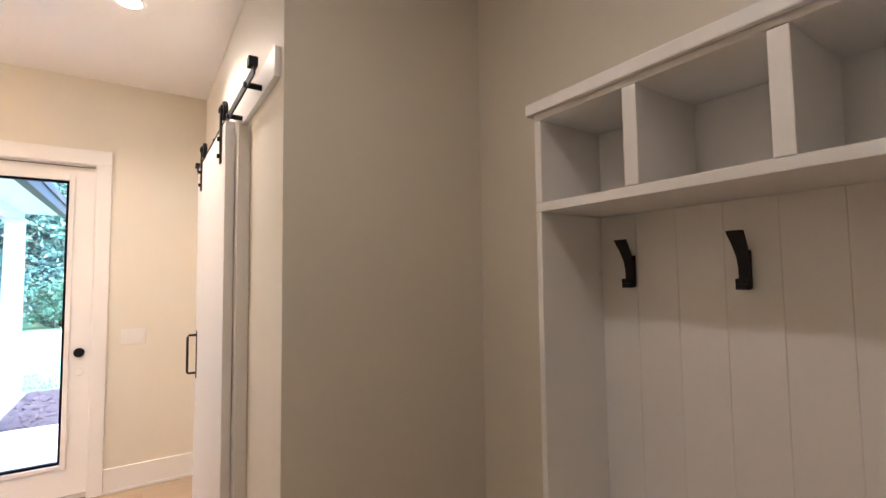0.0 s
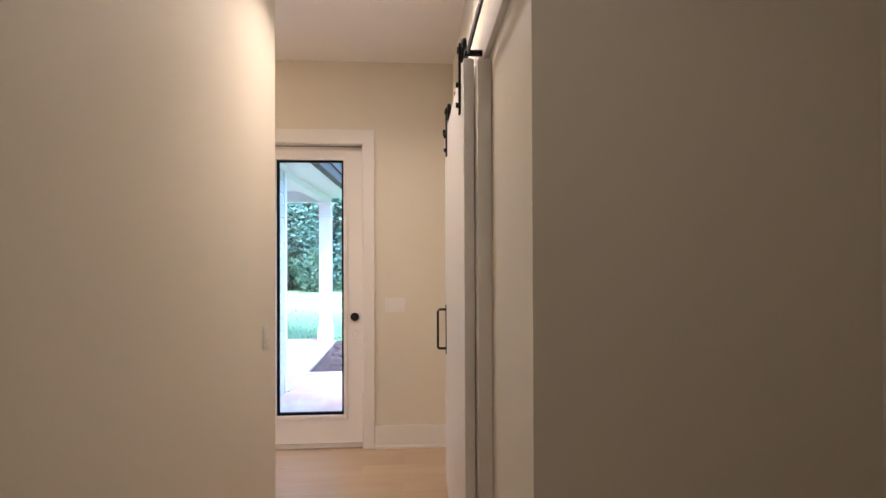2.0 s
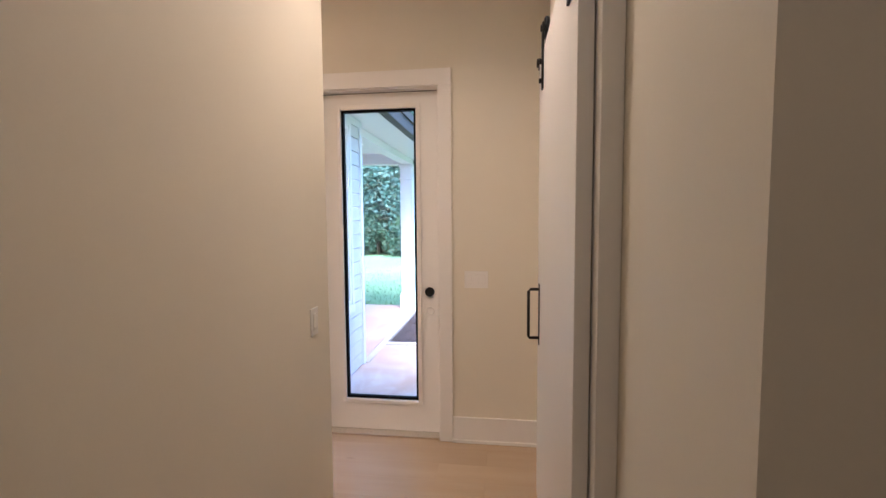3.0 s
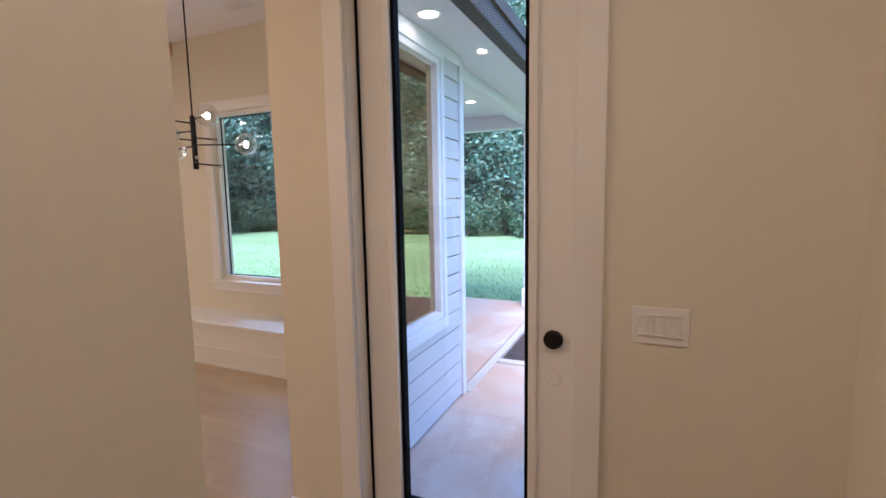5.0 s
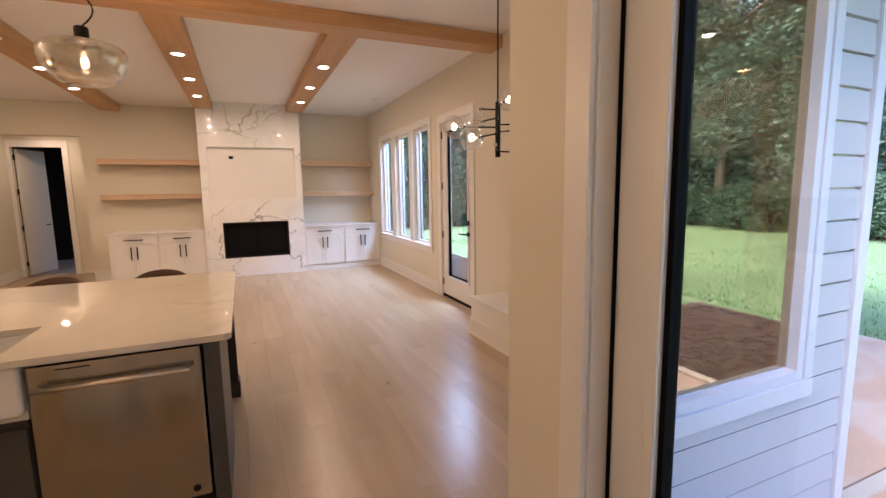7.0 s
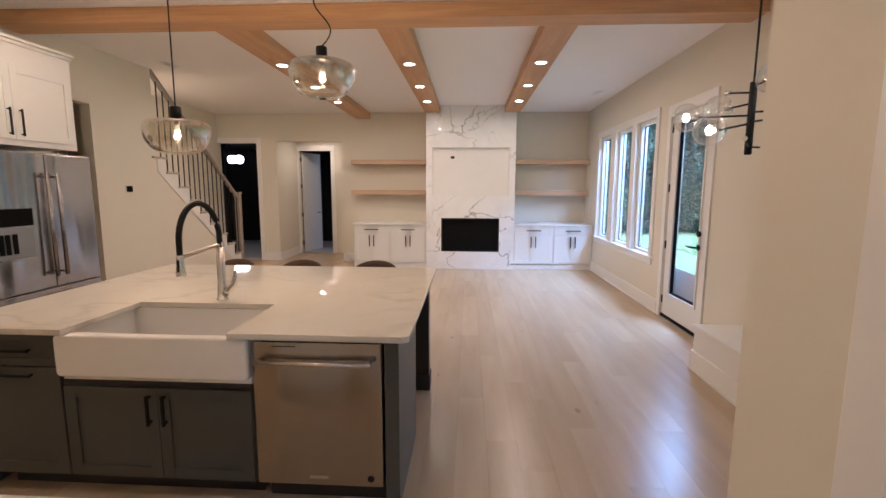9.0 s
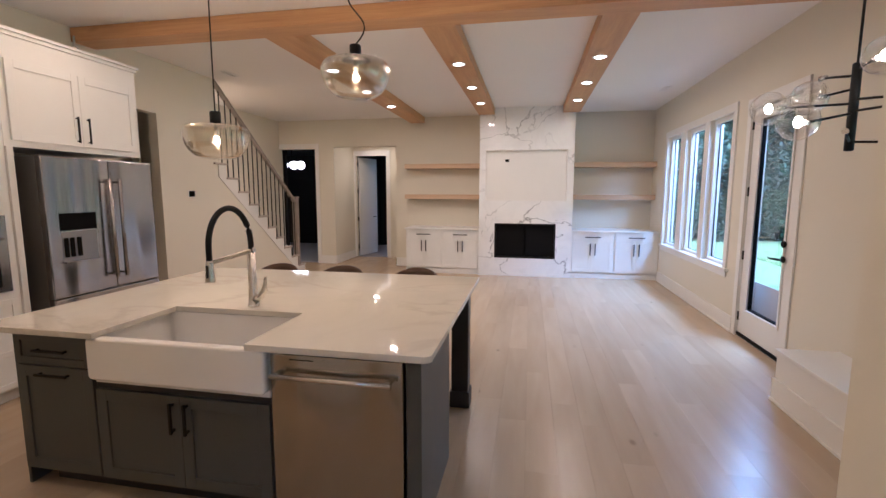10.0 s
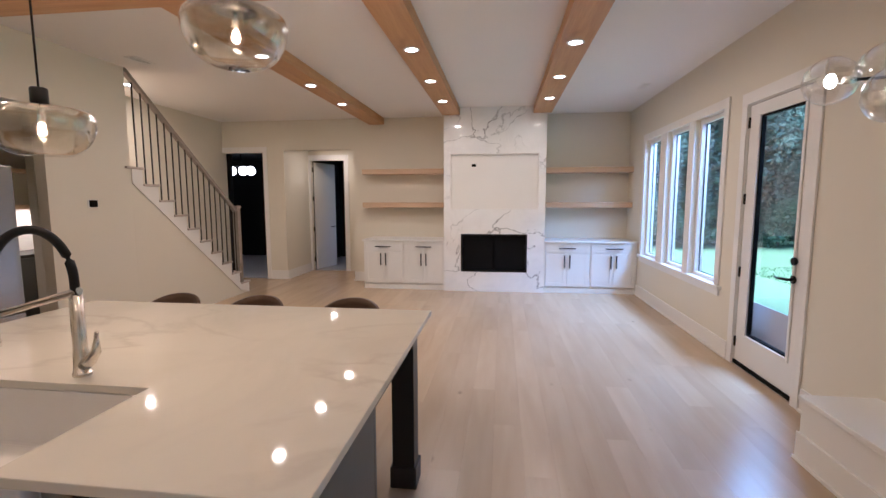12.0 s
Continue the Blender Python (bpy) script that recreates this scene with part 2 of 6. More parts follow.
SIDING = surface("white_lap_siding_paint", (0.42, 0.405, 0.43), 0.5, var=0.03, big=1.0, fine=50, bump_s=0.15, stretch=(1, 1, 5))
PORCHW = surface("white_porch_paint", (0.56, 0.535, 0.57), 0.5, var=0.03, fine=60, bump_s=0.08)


def stained_concrete(name, red, pale, rough):
    """Concrete washed with red clay: pale scrubbed patches, streaks and fine grit."""
    m, nt, b, co = base_mat(name)
    patch = noise_tex(nt, co, 0.75, 5, 0.6, 0.8)
    streak = noise_tex(nt, co, 2.2, 4, 0.6, 0.6, (1.6, 0.5, 1))
    grit = noise_tex(nt, co, 60, 3)
    c = mixc(nt, ramp(nt, patch, ((0.40, (0, 0, 0)), (0.62, (1, 1, 1)))), red, pale)
    c = mixc(nt, ramp(nt, streak, ((0.50, (0, 0, 0)), (0.72, (0.55, 0.55, 0.55)))), c, tuple(v * 0.78 for v in red))
    c = mixc(nt, ramp(nt, grit, ((0.35, (0.18, 0.18, 0.18)), (0.6, (0, 0, 0)))), c, tuple(v * 0.6 for v in red))
    nt.links.new(c, b.inputs["Base Color"])
    b.inputs["Roughness"].default_value = rough
    bump(nt, b, grit, 0.25, 0.001)
    return m


SLAB = stained_concrete("stained_patio_concrete", (0.46, 0.29, 0.205), (0.52, 0.45, 0.41), 0.8)
CLAY = stained_concrete("red_clay_concrete", (0.36, 0.175, 0.12), (0.42, 0.27, 0.21), 0.85)
KERB = surface("pale_concrete_kerb", (0.45, 0.37, 0.31), 0.8, var=0.12, big=1.5, fine=40, bump_s=0.3)
SHINGLE = surface("charcoal_shingle", (0.035, 0.035, 0.04), 0.9, var=0.25, big=3, fine=60, bump_s=0.5)
MULCH = surface("dark_bark_mulch", (0.07, 0.045, 0.04), 0.95, var=0.5, big=6, fine=50, bump_s=1.0)
GRASS = surface("lawn", (0.135, 0.225, 0.108), 0.95, var=0.3, big=0.25, fine=30, bump_s=0.6)
BLADE = surface("grass_blades", (0.14, 0.25, 0.115), 0.8, var=0.3, big=0.5, fine=20, bump_s=0)
BARK = surface("grey_brown_bark", (0.10, 0.085, 0.07), 0.95, var=0.35, big=3, fine=22, bump_s=0.8, stretch=(2, 2, 0.3))
GAPDARK = surface("shadow_gap_seal", (0.02, 0.02, 0.02), 0.7, var=0.1, fine=60, bump_s=0.05)


for _m, _s in ((BLACK, 0.3), (GASKET, 0.12), (SOOT, 0.15), (DARKROOM, 0.25), (GAPDARK, 0.15), (STOOLW, 0.2)):
    _m.node_tree.nodes["Principled BSDF"].inputs["Specular IOR Level"].default_value = _s


def leaf_mat(name, dark, light):
    m, nt, b, co = base_mat(name)
    rnd = nt.nodes.new("ShaderNodeNewGeometry").outputs["Random Per Island"]
    big = noise_tex(nt, co, 0.5, 3)
    c = ramp(nt, rnd, ((0.0, dark), (1.0, light)))
    c = mixc(nt, ramp(nt, big, ((0.35, (0.5, 0.5, 0.5)), (0.7, (0.0, 0.0, 0.0)))), c, dark)
    nt.links.new(c, b.inputs["Base Color"])
    b.inputs["Roughness"].default_value = 0.6
    return m


LEAF = leaf_mat("tree_leaves", (0.024, 0.068, 0.058), (0.10, 0.185, 0.135))
LEAFB = leaf_mat("shrub_leaves", (0.017, 0.048, 0.03), (0.055, 0.125, 0.062))

# ---- building helpers ----
ORG = {}


def thing(name, loc, label="", category="", group="", kind=""):
    ob = new(name)
    ob.empty_display_size = 0.1
    ob.location = loc
    ORG[ob.name] = Vector(loc)
    return tagged(ob, label, category, group, kind)


def part(name, bm, material, parent, label=""):
    """One bmesh in world metres becomes one mesh object under its thing or part."""
    org = ORG[parent.name]
    bmesh.ops.recalc_face_normals(bm, faces=bm.faces[:])
    bm.transform(Matrix.Translation(-org))
    me = bpy.data.meshes.new(name)
    bm.to_mesh(me)
    bm.free()
    me.materials.append(material)
    ob = new(name, me)
    ob.parent = parent
    ORG[ob.name] = org
    return tagged(ob, label)


def single(name, bm, material, loc=(0, 0, 0), label="", category="", group="", kind=""):
    bmesh.ops.recalc_face_normals(bm, faces=bm.faces[:])
    bm.transform(Matrix.Translation(-Vector(loc)))
    me = bpy.data.meshes.new(name)
    bm.to_mesh(me)
    bm.free()
    me.materials.append(material)
    ob = new(name, me)
    ob.location = loc
    ORG[ob.name] = Vector(loc)
    return tagged(ob, label, category, group, kind)


def add_box(bm, b, bevel=0.0):
    x0, x1, y0, y1, z0, z1 = b
    x0, x1, y0, y1, z0, z1 = min(x0, x1), max(x0, x1), min(y0, y1), max(y0, y1), min(z0, z1), max(z0, z1)
    v = [bm.verts.new((x, y, z)) for x in (x0, x1) for y in (y0, y1) for z in (z0, z1)]
    fs = [bm.faces.new([v[i] for i in q]) for q in ((0, 1, 3, 2), (4, 6, 7, 5), (0, 4, 5, 1), (2, 3, 7, 6), (0, 2, 6, 4), (1, 5, 7, 3))]
    if bevel:
        es = list({e for f in fs for e in f.edges})
        bmesh.ops.bevel(bm, geom=es, offset=min(bevel, 0.45 * min(x1 - x0, y1 - y0, z1 - z0)), segments=2, affect="EDGES", profile=0.6)


def boxes(*bs, bevel=0.003):
    bm = bmesh.new()
    for b in bs:
        add_box(bm, b, bevel)
    return bm


def sweep(bm, pts, r, seg=10, caps=True):
    """A round tube along points; r is one radius or one for each point."""
    pts = [Vector(p) for p in pts]
    rs = r if isinstance(r, (list, tuple)) else [r] * len(pts)
    rings = []
    up = Vector((0, 0, 1))
    for i, p in enumerate(pts):
        d = (pts[min(i + 1, len(pts) - 1)] - pts[max(i - 1, 0)]).normalized()
        a = d.cross(up if abs(d.z) < 0.95 else Vector((1, 0, 0))).normalized()
        c = d.cross(a)
        rings.append([bm.verts.new(p + rs[i] * (math.cos(t) * a + math.sin(t) * c)) for t in (2 * math.pi * k / seg for k in range(seg))])
    for r0, r1 in zip(rings, rings[1:]):
        for k in range(seg):
            f = bm.faces.new((r0[k], r0[(k + 1) % seg], r1[(k + 1) % seg], r1[k]))
            f.smooth = True
    if caps:
        bm.faces.new(rings[0][::-1])
        bm.faces.new(rings[-1])


def tube(pts, r, seg=10):
    bm = bmesh.new()
    sweep(bm, pts, r, seg)
    return bm


def lathe(profile, centre, seg=32, close=False):
    """Turns (radius, height) pairs round the upright through centre."""
    bm = bmesh.new()
    cx, cy, cz = centre
    rings = []
    for r, z in profile:
        if r < 1e-5:
            rings.append([bm.verts.new((cx, cy, cz + z))])
        else:
            rings.append([bm.verts.new((cx + r * math.cos(t), cy + r * math.sin(t), cz + z)) for t in (2 * math.pi * k / seg for k in range(seg))])
    pairs = list(zip(rings, rings[1:])) + ([(rings[-1], rings[0])] if close else [])
    for a, b in pairs:
        for k in range(seg):
            q = [a[k % len(a)], a[(k + 1) % len(a)], b[(k + 1) % len(b)], b[k % len(b)]]
            q = [v for i, v in enumerate(q) if v not in q[:i]]
            if len(q) > 2:
                bm.faces.new(q).smooth = True
    return bm


def disc(axis, c, r, d0, d1, seg=24, bevel=0.0):
    """A short round along axis 'x', 'y' or 'z' between d0 and d1 past the centre."""
    bm = bmesh.new()
    i = "xyz".index(axis)
    a, b = Vector(c), Vector(c)
    a[i] += d0
    b[i] += d1
    sweep(bm, [a, b], r, seg)
    for f in bm.faces:
        if len(f.verts) == 4:
            f.smooth = True
    if bevel:
        bmesh.ops.bevel(bm, geom=[e for e in bm.edges if any(len(f.verts) > 4 for f in e.link_faces)], offset=bevel, segments=2, affect="EDGES")
    return bm


def fb(face, base, u0, u1, v0, v1, d0, d1):
    """A box on a wall: face '+x', '-x', '+y', '-y', '-z'; u along the wall, v up (or along y), d out from it."""
    s = 1 if face[0] == "+" else -1
    a, b = base + s * d0, base + s * d1
    if face[1] == "x":
        return (a, b, u0, u1, v0, v1)
    if face[1] == "y":
        return (u0, u1, a, b, v0, v1)
    return (u0, u1, v0, v1, a, b)


def wall(name, axis, p0, p1, a0, a1, z0, z1, holes=(), material=None, label="plain painted wall", bevel=0.0):
    """A wall of thickness p0 to p1 across axis, from a0 to a1 along it, with holes (a, a, z, z) through it."""
    cuts = sorted({a0, a1, *(h[0] for h in holes), *(h[1] for h in holes)})
    bm = bmesh.new()
    for u0, u1 in zip(cuts, cuts[1:]):
        m = (u0 + u1) / 2
        zs, at = [], z0
        for h in sorted((h for h in holes if h[0] < m < h[1]), key=lambda h: h[2]):
            zs.append((at, h[2]))
            at = h[3]
        zs.append((at, z1))
        for q0, q1 in zs:
            if q1 - q0 > 1e-4:
                add_box(bm, (p0, p1, u0, u1, q0, q1) if axis == "x" else (u0, u1, p0, p1, q0, q1))
    bmesh.ops.remove_doubles(bm, verts=bm.verts[:], dist=1e-5)
    inner = [f for f in bm.faces if all(len(e.link_faces) > 2 for e in f.edges)]
    if inner:
        bmesh.ops.delete(bm, geom=inner, context="FACES")
    return single(name, bm, material or WALL, (0, 0, 0), label, "wall", kind="structure")


def casing(parent, face, base, u0, u1, v1, w=0.09, d=0.018, v0=0.0, sill=False, material=None):
    """Flat boards round an opening u0..u1 up to v1."""
    m = material or TRIM
    part("casing_board", boxes(fb(face, base, u0 - w, u0, v0, v1, 0, d)), m, parent)
    part("casing_board", boxes(fb(face, base, u1, u1 + w, v0, v1, 0, d)), m, parent)
    part("casing_board", boxes(fb(face, base, u0 - w, u1 + w, v1, v1 + w + 0.02, 0, d + 0.003)), m, parent)


def baseboard(face, base, u0, u1, h=0.18, d=0.016):
    return single("baseboard", boxes(fb(face, base, u0, u1, 0.0, h, 0, d), fb(face, base, u0, u1, 0.0, 0.022, d, d + 0.012)), TRIM, (0, 0, 0), "tall white painted baseboard with a shoe moulding", "baseboard", kind="structure")


def pane(parent, b, material=None):
    ob = part("pane", boxes(b, bevel=0), material or GLASS, parent, "clear glass pane")
    ob.visible_shadow = False
    return ob

# ---- structure: walls, ceilings, openings ----
ZC, ZH = 3.19, 3.12
single("ceiling", boxes((-9.84, -0.10, -0.80, 3.157, ZC, ZC + 0.1), (-9.84, -0.93, 3.157, 6.60, ZC, ZC + 0.1), (-9.84, -0.10, -3.2, -0.80, ZC, ZC + 0.1), bevel=0), CEIL, (0, 0, 0), "smooth off-white painted ceiling", "ceiling", kind="structure")
single("ceiling_hall", boxes((-0.098, 2.15, -1.40, 3.157, ZH, ZH + 0.17), (-0.93, 2.15, 3.157, 4.25, ZH, ZH + 0.17), bevel=0), CEIL, (0, 0, 0), "smooth white painted hall ceiling", "ceiling", kind="structure")

WIN = ((-8.75, -8.03), (-7.79, -7.03), (-6.87, -6.15))
WZ0, WZ1 = 0.70, 2.55
wall("wall_window_side", "y", 6.09, 6.25, -9.84, -0.885, 0, ZC, [(a, b, WZ0, WZ1) for a, b in WIN] + [(-5.70, -4.74, 0, 2.50), (-3.52, -1.30, 0.73, 2.44)], label="off-white wall with tall windows and a glazed door")
wall("wall_nook_end", "x", -0.93, -0.885, 4.40, 6.09, 0, ZC, [(4.75, 5.83, 0.645, 2.54)], label="off-white end wall of the dining nook")
wall("wall_entry", "y", 4.25, 4.40, -0.93, 1.18, 0, ZC, [(-0.545, 0.33, 0, 2.46)], label="off-white wall round the glazed back door")
wall("wall_hall_barn", "x", 1.06, 1.18, 1.85, 4.25, 0, ZH, label="off-white hall wall behind the sliding door")
wall("wall_hall_return", "y", 1.73, 1.85, 1.06, 2.03, 0, ZH, label="off-white wall at the end of the mudroom")
wall("wall_mudroom", "x", 2.03, 2.15, -1.40, 1.85, 0, ZH, label="off-white wall behind the mudroom lockers")
wall("wall_hall_back", "y", -1.40, -1.30, -0.16, 2.03, 0, ZH, label="off-white wall closing the mudroom")
wall("wall_hall_left", "x", -0.16, -0.036, -1.30, 3.157, 0, ZC, label="off-white wall between hall and kitchen")
wall("wall_kitchen_back", "x", -0.16, -0.036, -3.20, -1.40, 0, ZC, label="off-white wall closing the pantry")
wall("wall_kitchen_side", "y", -0.80, -0.68, -6.03, -0.16, 0, ZC, [(-4.985, -4.45, 0, 2.545)], label="off-white kitchen wall with a plain opening to the pantry")
wall("wall_stair_far", "y", -1.98, -1.86, -9.72, -5.9, 0, ZC, label="off-white wall along the far side of the stairs")
wall("wall_pantry_far", "y", -3.20, -3.08, -9.72, -0.16, 0, ZC, label="off-white wall at the back of the pantry")
wall("wall_stair_under", "x", -6.03, -5.93, -1.86, -0.80, 0, ZC, label="off-white wall under the stairs")
wall("wall_far", "x", -9.84, -9.72, -3.20, 6.25, 0, ZC, [(-1.86, -0.99, 0, 2.57), (-0.554, 0.89, 0, 2.605)], label="off-white far wall with two tall openings")
# alcove behind the wide opening, and the dark rooms beyond
wall("wall_alcove_left", "y", -0.67, -0.554, -10.90, -9.84, 0, 2.75, label="off-white alcove side wall")
wall("wall_alcove_right", "y", 0.89, 1.0, -10.90, -9.84, 0, 2.75, label="off-white alcove side wall")
wall("wall_alcove_back", "x", -11.0, -10.90, -0.67, 1.0, 0, 2.75, [(-0.50, 0.28, 0, 2.50)], label="off-white alcove wall round an inner door")
single("ceiling_alcove", boxes((-11.0, -9.84, -0.67, 1.0, 2.75, 2.85), bevel=0), CEIL, (0, 0, 0), "white painted alcove ceiling", "ceiling", kind="structure")
# Inner room and ceiling get near-black colour in place of being unlit.
wall("wall_dark_back", "x", -13.6, -13.5, -4.2, 2.6, 0, 2.75, material=DARKROOM, label="near-black wall, the dimness of the inner room in its colour")
wall("wall_dark_left", "y", -4.3, -4.2, -13.6, -9.84, 0, 2.75, material=DARKROOM, label="black wall of the powder room")
wall("wall_dark_mid", "y", -0.90, -0.80, -13.5, -10.9, 0, 2.75, material=DARKROOM, label="near-black wall between the powder room and the dim inner room")
wall("wall_dark_right", "y", 2.6, 2.7, -13.6, -11.0, 0, 2.75, material=DARKROOM, label="wall of the inner room with its dimness put into the colour")
wall("wall_dark_front", "x", -10.1, -10.0, -4.2, -1.9, 0, 2.75, material=DARKROOM, label="black wall beside the opening")
single("ceiling_dark", boxes((-13.6, -9.84, -4.3, -0.67, 2.75, 2.85), (-13.6, -11.0, -0.67, 2.7, 2.75, 2.85), bevel=0), DARKROOM, (0, 0, 0), "ceiling of the rooms beyond with their dimness put into the colour", "ceiling", kind="structure")
single("floor_dark_room", boxes((-13.5, -9.84, -4.2, -0.9, -0.1, 0.0), (-13.5, -11.0, -0.8, 2.6, -0.1, 0.0), bevel=0), CARPET, (0, 0, 0), "pale grey tile floor of the rooms beyond", "floor", kind="structure")

for f, b, u0, u1 in (("-y", 6.09, -9.72, -5.80), ("-y", 6.09, -4.64, -3.96), ("-y", 4.25, 0.42, 1.06), ("-y", 4.25, -0.93, -0.635), ("-y", 1.73, 1.06, 2.03),
                     ("-x", 1.06, 3.80, 4.25), ("-x", 1.06, 1.73, 2.30), ("+x", -0.036, -1.30, 3.157), ("+y", -0.68, -6.03, -4.985), ("+x", -9.72, -0.898, -0.554), ("+x", -9.72, 0.89, 1.20),
                     ("+x", -9.72, -3.0, -1.95), ("+y", -0.554, -10.9, -9.72), ("-y", 0.89, -10.9, -9.72)):
    baseboard(f, b, u0, u1)


def window_unit(name, face, base, u0, u1, v0, v1, depth, label, mull=0, w=0.045, glass=None, seal=None):
    """A white window with a dark seal line set in an opening: frame, sash, panes."""
    mid = ((u0 + u1) / 2, base) if face[1] == "y" else (base, (u0 + u1) / 2)
    t = thing(name, (*mid, v0), label, "window", kind="structure")
    d0, d1 = -depth - 0.05, -depth
    part("window_frame", boxes(fb(face, base, u0, u0 + w, v0, v1, d0, d1 + 0.02), fb(face, base, u1 - w, u1, v0, v1, d0, d1 + 0.02), fb(face, base, u0 + w, u1 - w, v1 - w, v1, d0, d1 + 0.02), fb(face, base, u0 + w, u1 - w, v0, v0 + w, d0, d1 + 0.02)), seal or TRIM, t)
    n = mull + 1
    step = (u1 - u0 - 2 * w) / n
    for i in range(n):
        a, b = u0 + w + i * step, u0 + w + (i + 1) * step
        if i:
            part("mullion", boxes(fb(face, base, a - 0.02, a + 0.02, v0 + w, v1 - w, d0, d1 + 0.01)), TRIM, t)
        g = 0.008
        part("glass_seal", boxes(fb(face, base, a, a + g, v0 + w, v1 - w, d0 + 0.012, d0 + 0.024), fb(face, base, b - g, b, v0 + w, v1 - w, d0 + 0.012, d0 + 0.024), fb(face, base, a + g, b - g, v0 + w, v0 + w + g, d0 + 0.012, d0 + 0.024), fb(face, base, a + g, b - g, v1 - w - g, v1 - w, d0 + 0.012, d0 + 0.024), bevel=0), seal or GASKET, t, "thin seal round the glass")
        pane(t, fb(face, base, a + g, b - g, v0 + w + g, v1 - w - g, d0 + 0.02, d0 + 0.026), glass)
    return t


W3 = []
for i, (a, b) in enumerate(WIN):
    t = window_unit(f"window_{i + 1}", "-y", 6.09, a, b, WZ0, WZ1, 0.07, "tall fixed window in a white frame", w=0.05)
    W3.append(t)
trimw = thing("trim_windows", (-7.45, 6.09, 0.66), "flat white boards and one long sill round three windows", "window trim", kind="structure")
for a, b in ((-8.85, -8.75), (-8.03, -7.79), (-7.03, -6.87), (-6.15, -6.05)):
    part("casing_board", boxes(fb("-y", 6.09, a, b, WZ0 + 0.01, WZ1, 0, 0.018)), TRIM, trimw)
part("casing_board", boxes(fb("-y", 6.09, -8.85, -6.05, WZ1, WZ1 + 0.10, 0, 0.021)), TRIM, trimw)
part("window_sill", boxes(fb("-y", 6.09, -8.90, -6.00, WZ0 - 0.025, WZ0 + 0.01, -0.06, 0.045), bevel=0.006), TRIM, trimw)
part("apron", boxes(fb("-y", 6.09, -8.85, -6.05, WZ0 - 0.10, WZ0 - 0.025, 0, 0.016)), TRIM, trimw)

window_unit("window_4", "-y", 6.09, -3.52, -1.30, 0.73, 2.44, 0.05, "wide window over the window seat", mull=1, w=0.045)
trimn = thing("trim_nook_window", (-2.3, 6.09, 0.6), "flat white boards with a stepped sill round the nook window", "window trim", kind="structure")
part("casing_board", boxes(fb("-y", 6.09, -3.62, -3.52, 0.735, 2.44, 0, 0.018)), TRIM, trimn)
part("casing_board", boxes(fb("-y", 6.09, -1.30, -1.20, 0.735, 2.44, 0, 0.018)), TRIM, trimn)
part("casing_board", boxes(fb("-y", 6.09, -3.62, -1.20, 2.44, 2.54, 0, 0.021)), TRIM, trimn)
part("window_sill", boxes(fb("-y", 6.09, -3.645, -1.175, 0.705, 0.731, -0.05, 0.045), bevel=0.006), TRIM, trimn)
part("apron", boxes(fb("-y", 6.09, -3.62, -1.20, 0.635, 0.704, 0, 0.016), fb("-y", 6.09, -3.62, -1.20, 0.62, 0.635, 0, 0.024)), TRIM, trimn)
window_unit("window_5", "+x", -0.885, 4.75, 5.83, 0.645, 2.54, -0.015, "large mirror-coated fixed window in the siding", w=0.048, glass=COATED, seal=PORCHW)

bench = thing("window_seat", (-2.5, 6.0, 0), "white painted built-in window seat with a deep base moulding", "bench")
part("seat_top", boxes((-3.958, -1.002, 5.64, 6.088, 0.38, 0.412), bevel=0.006), TRIM, bench)
part("front_panel", boxes((-3.958, -1.002, 5.665, 5.69, 0.0, 0.378)), TRIM, bench)
part("side_panel", boxes((-3.958, -3.935, 5.691, 6.088, 0.0, 0.378)), TRIM, bench)
part("base_moulding", boxes((-3.958, -1.002, 5.645, 5.663, 0.0, 0.175), (-3.958, -1.002, 5.63, 5.643, 0.0, 0.022)), TRIM, bench)


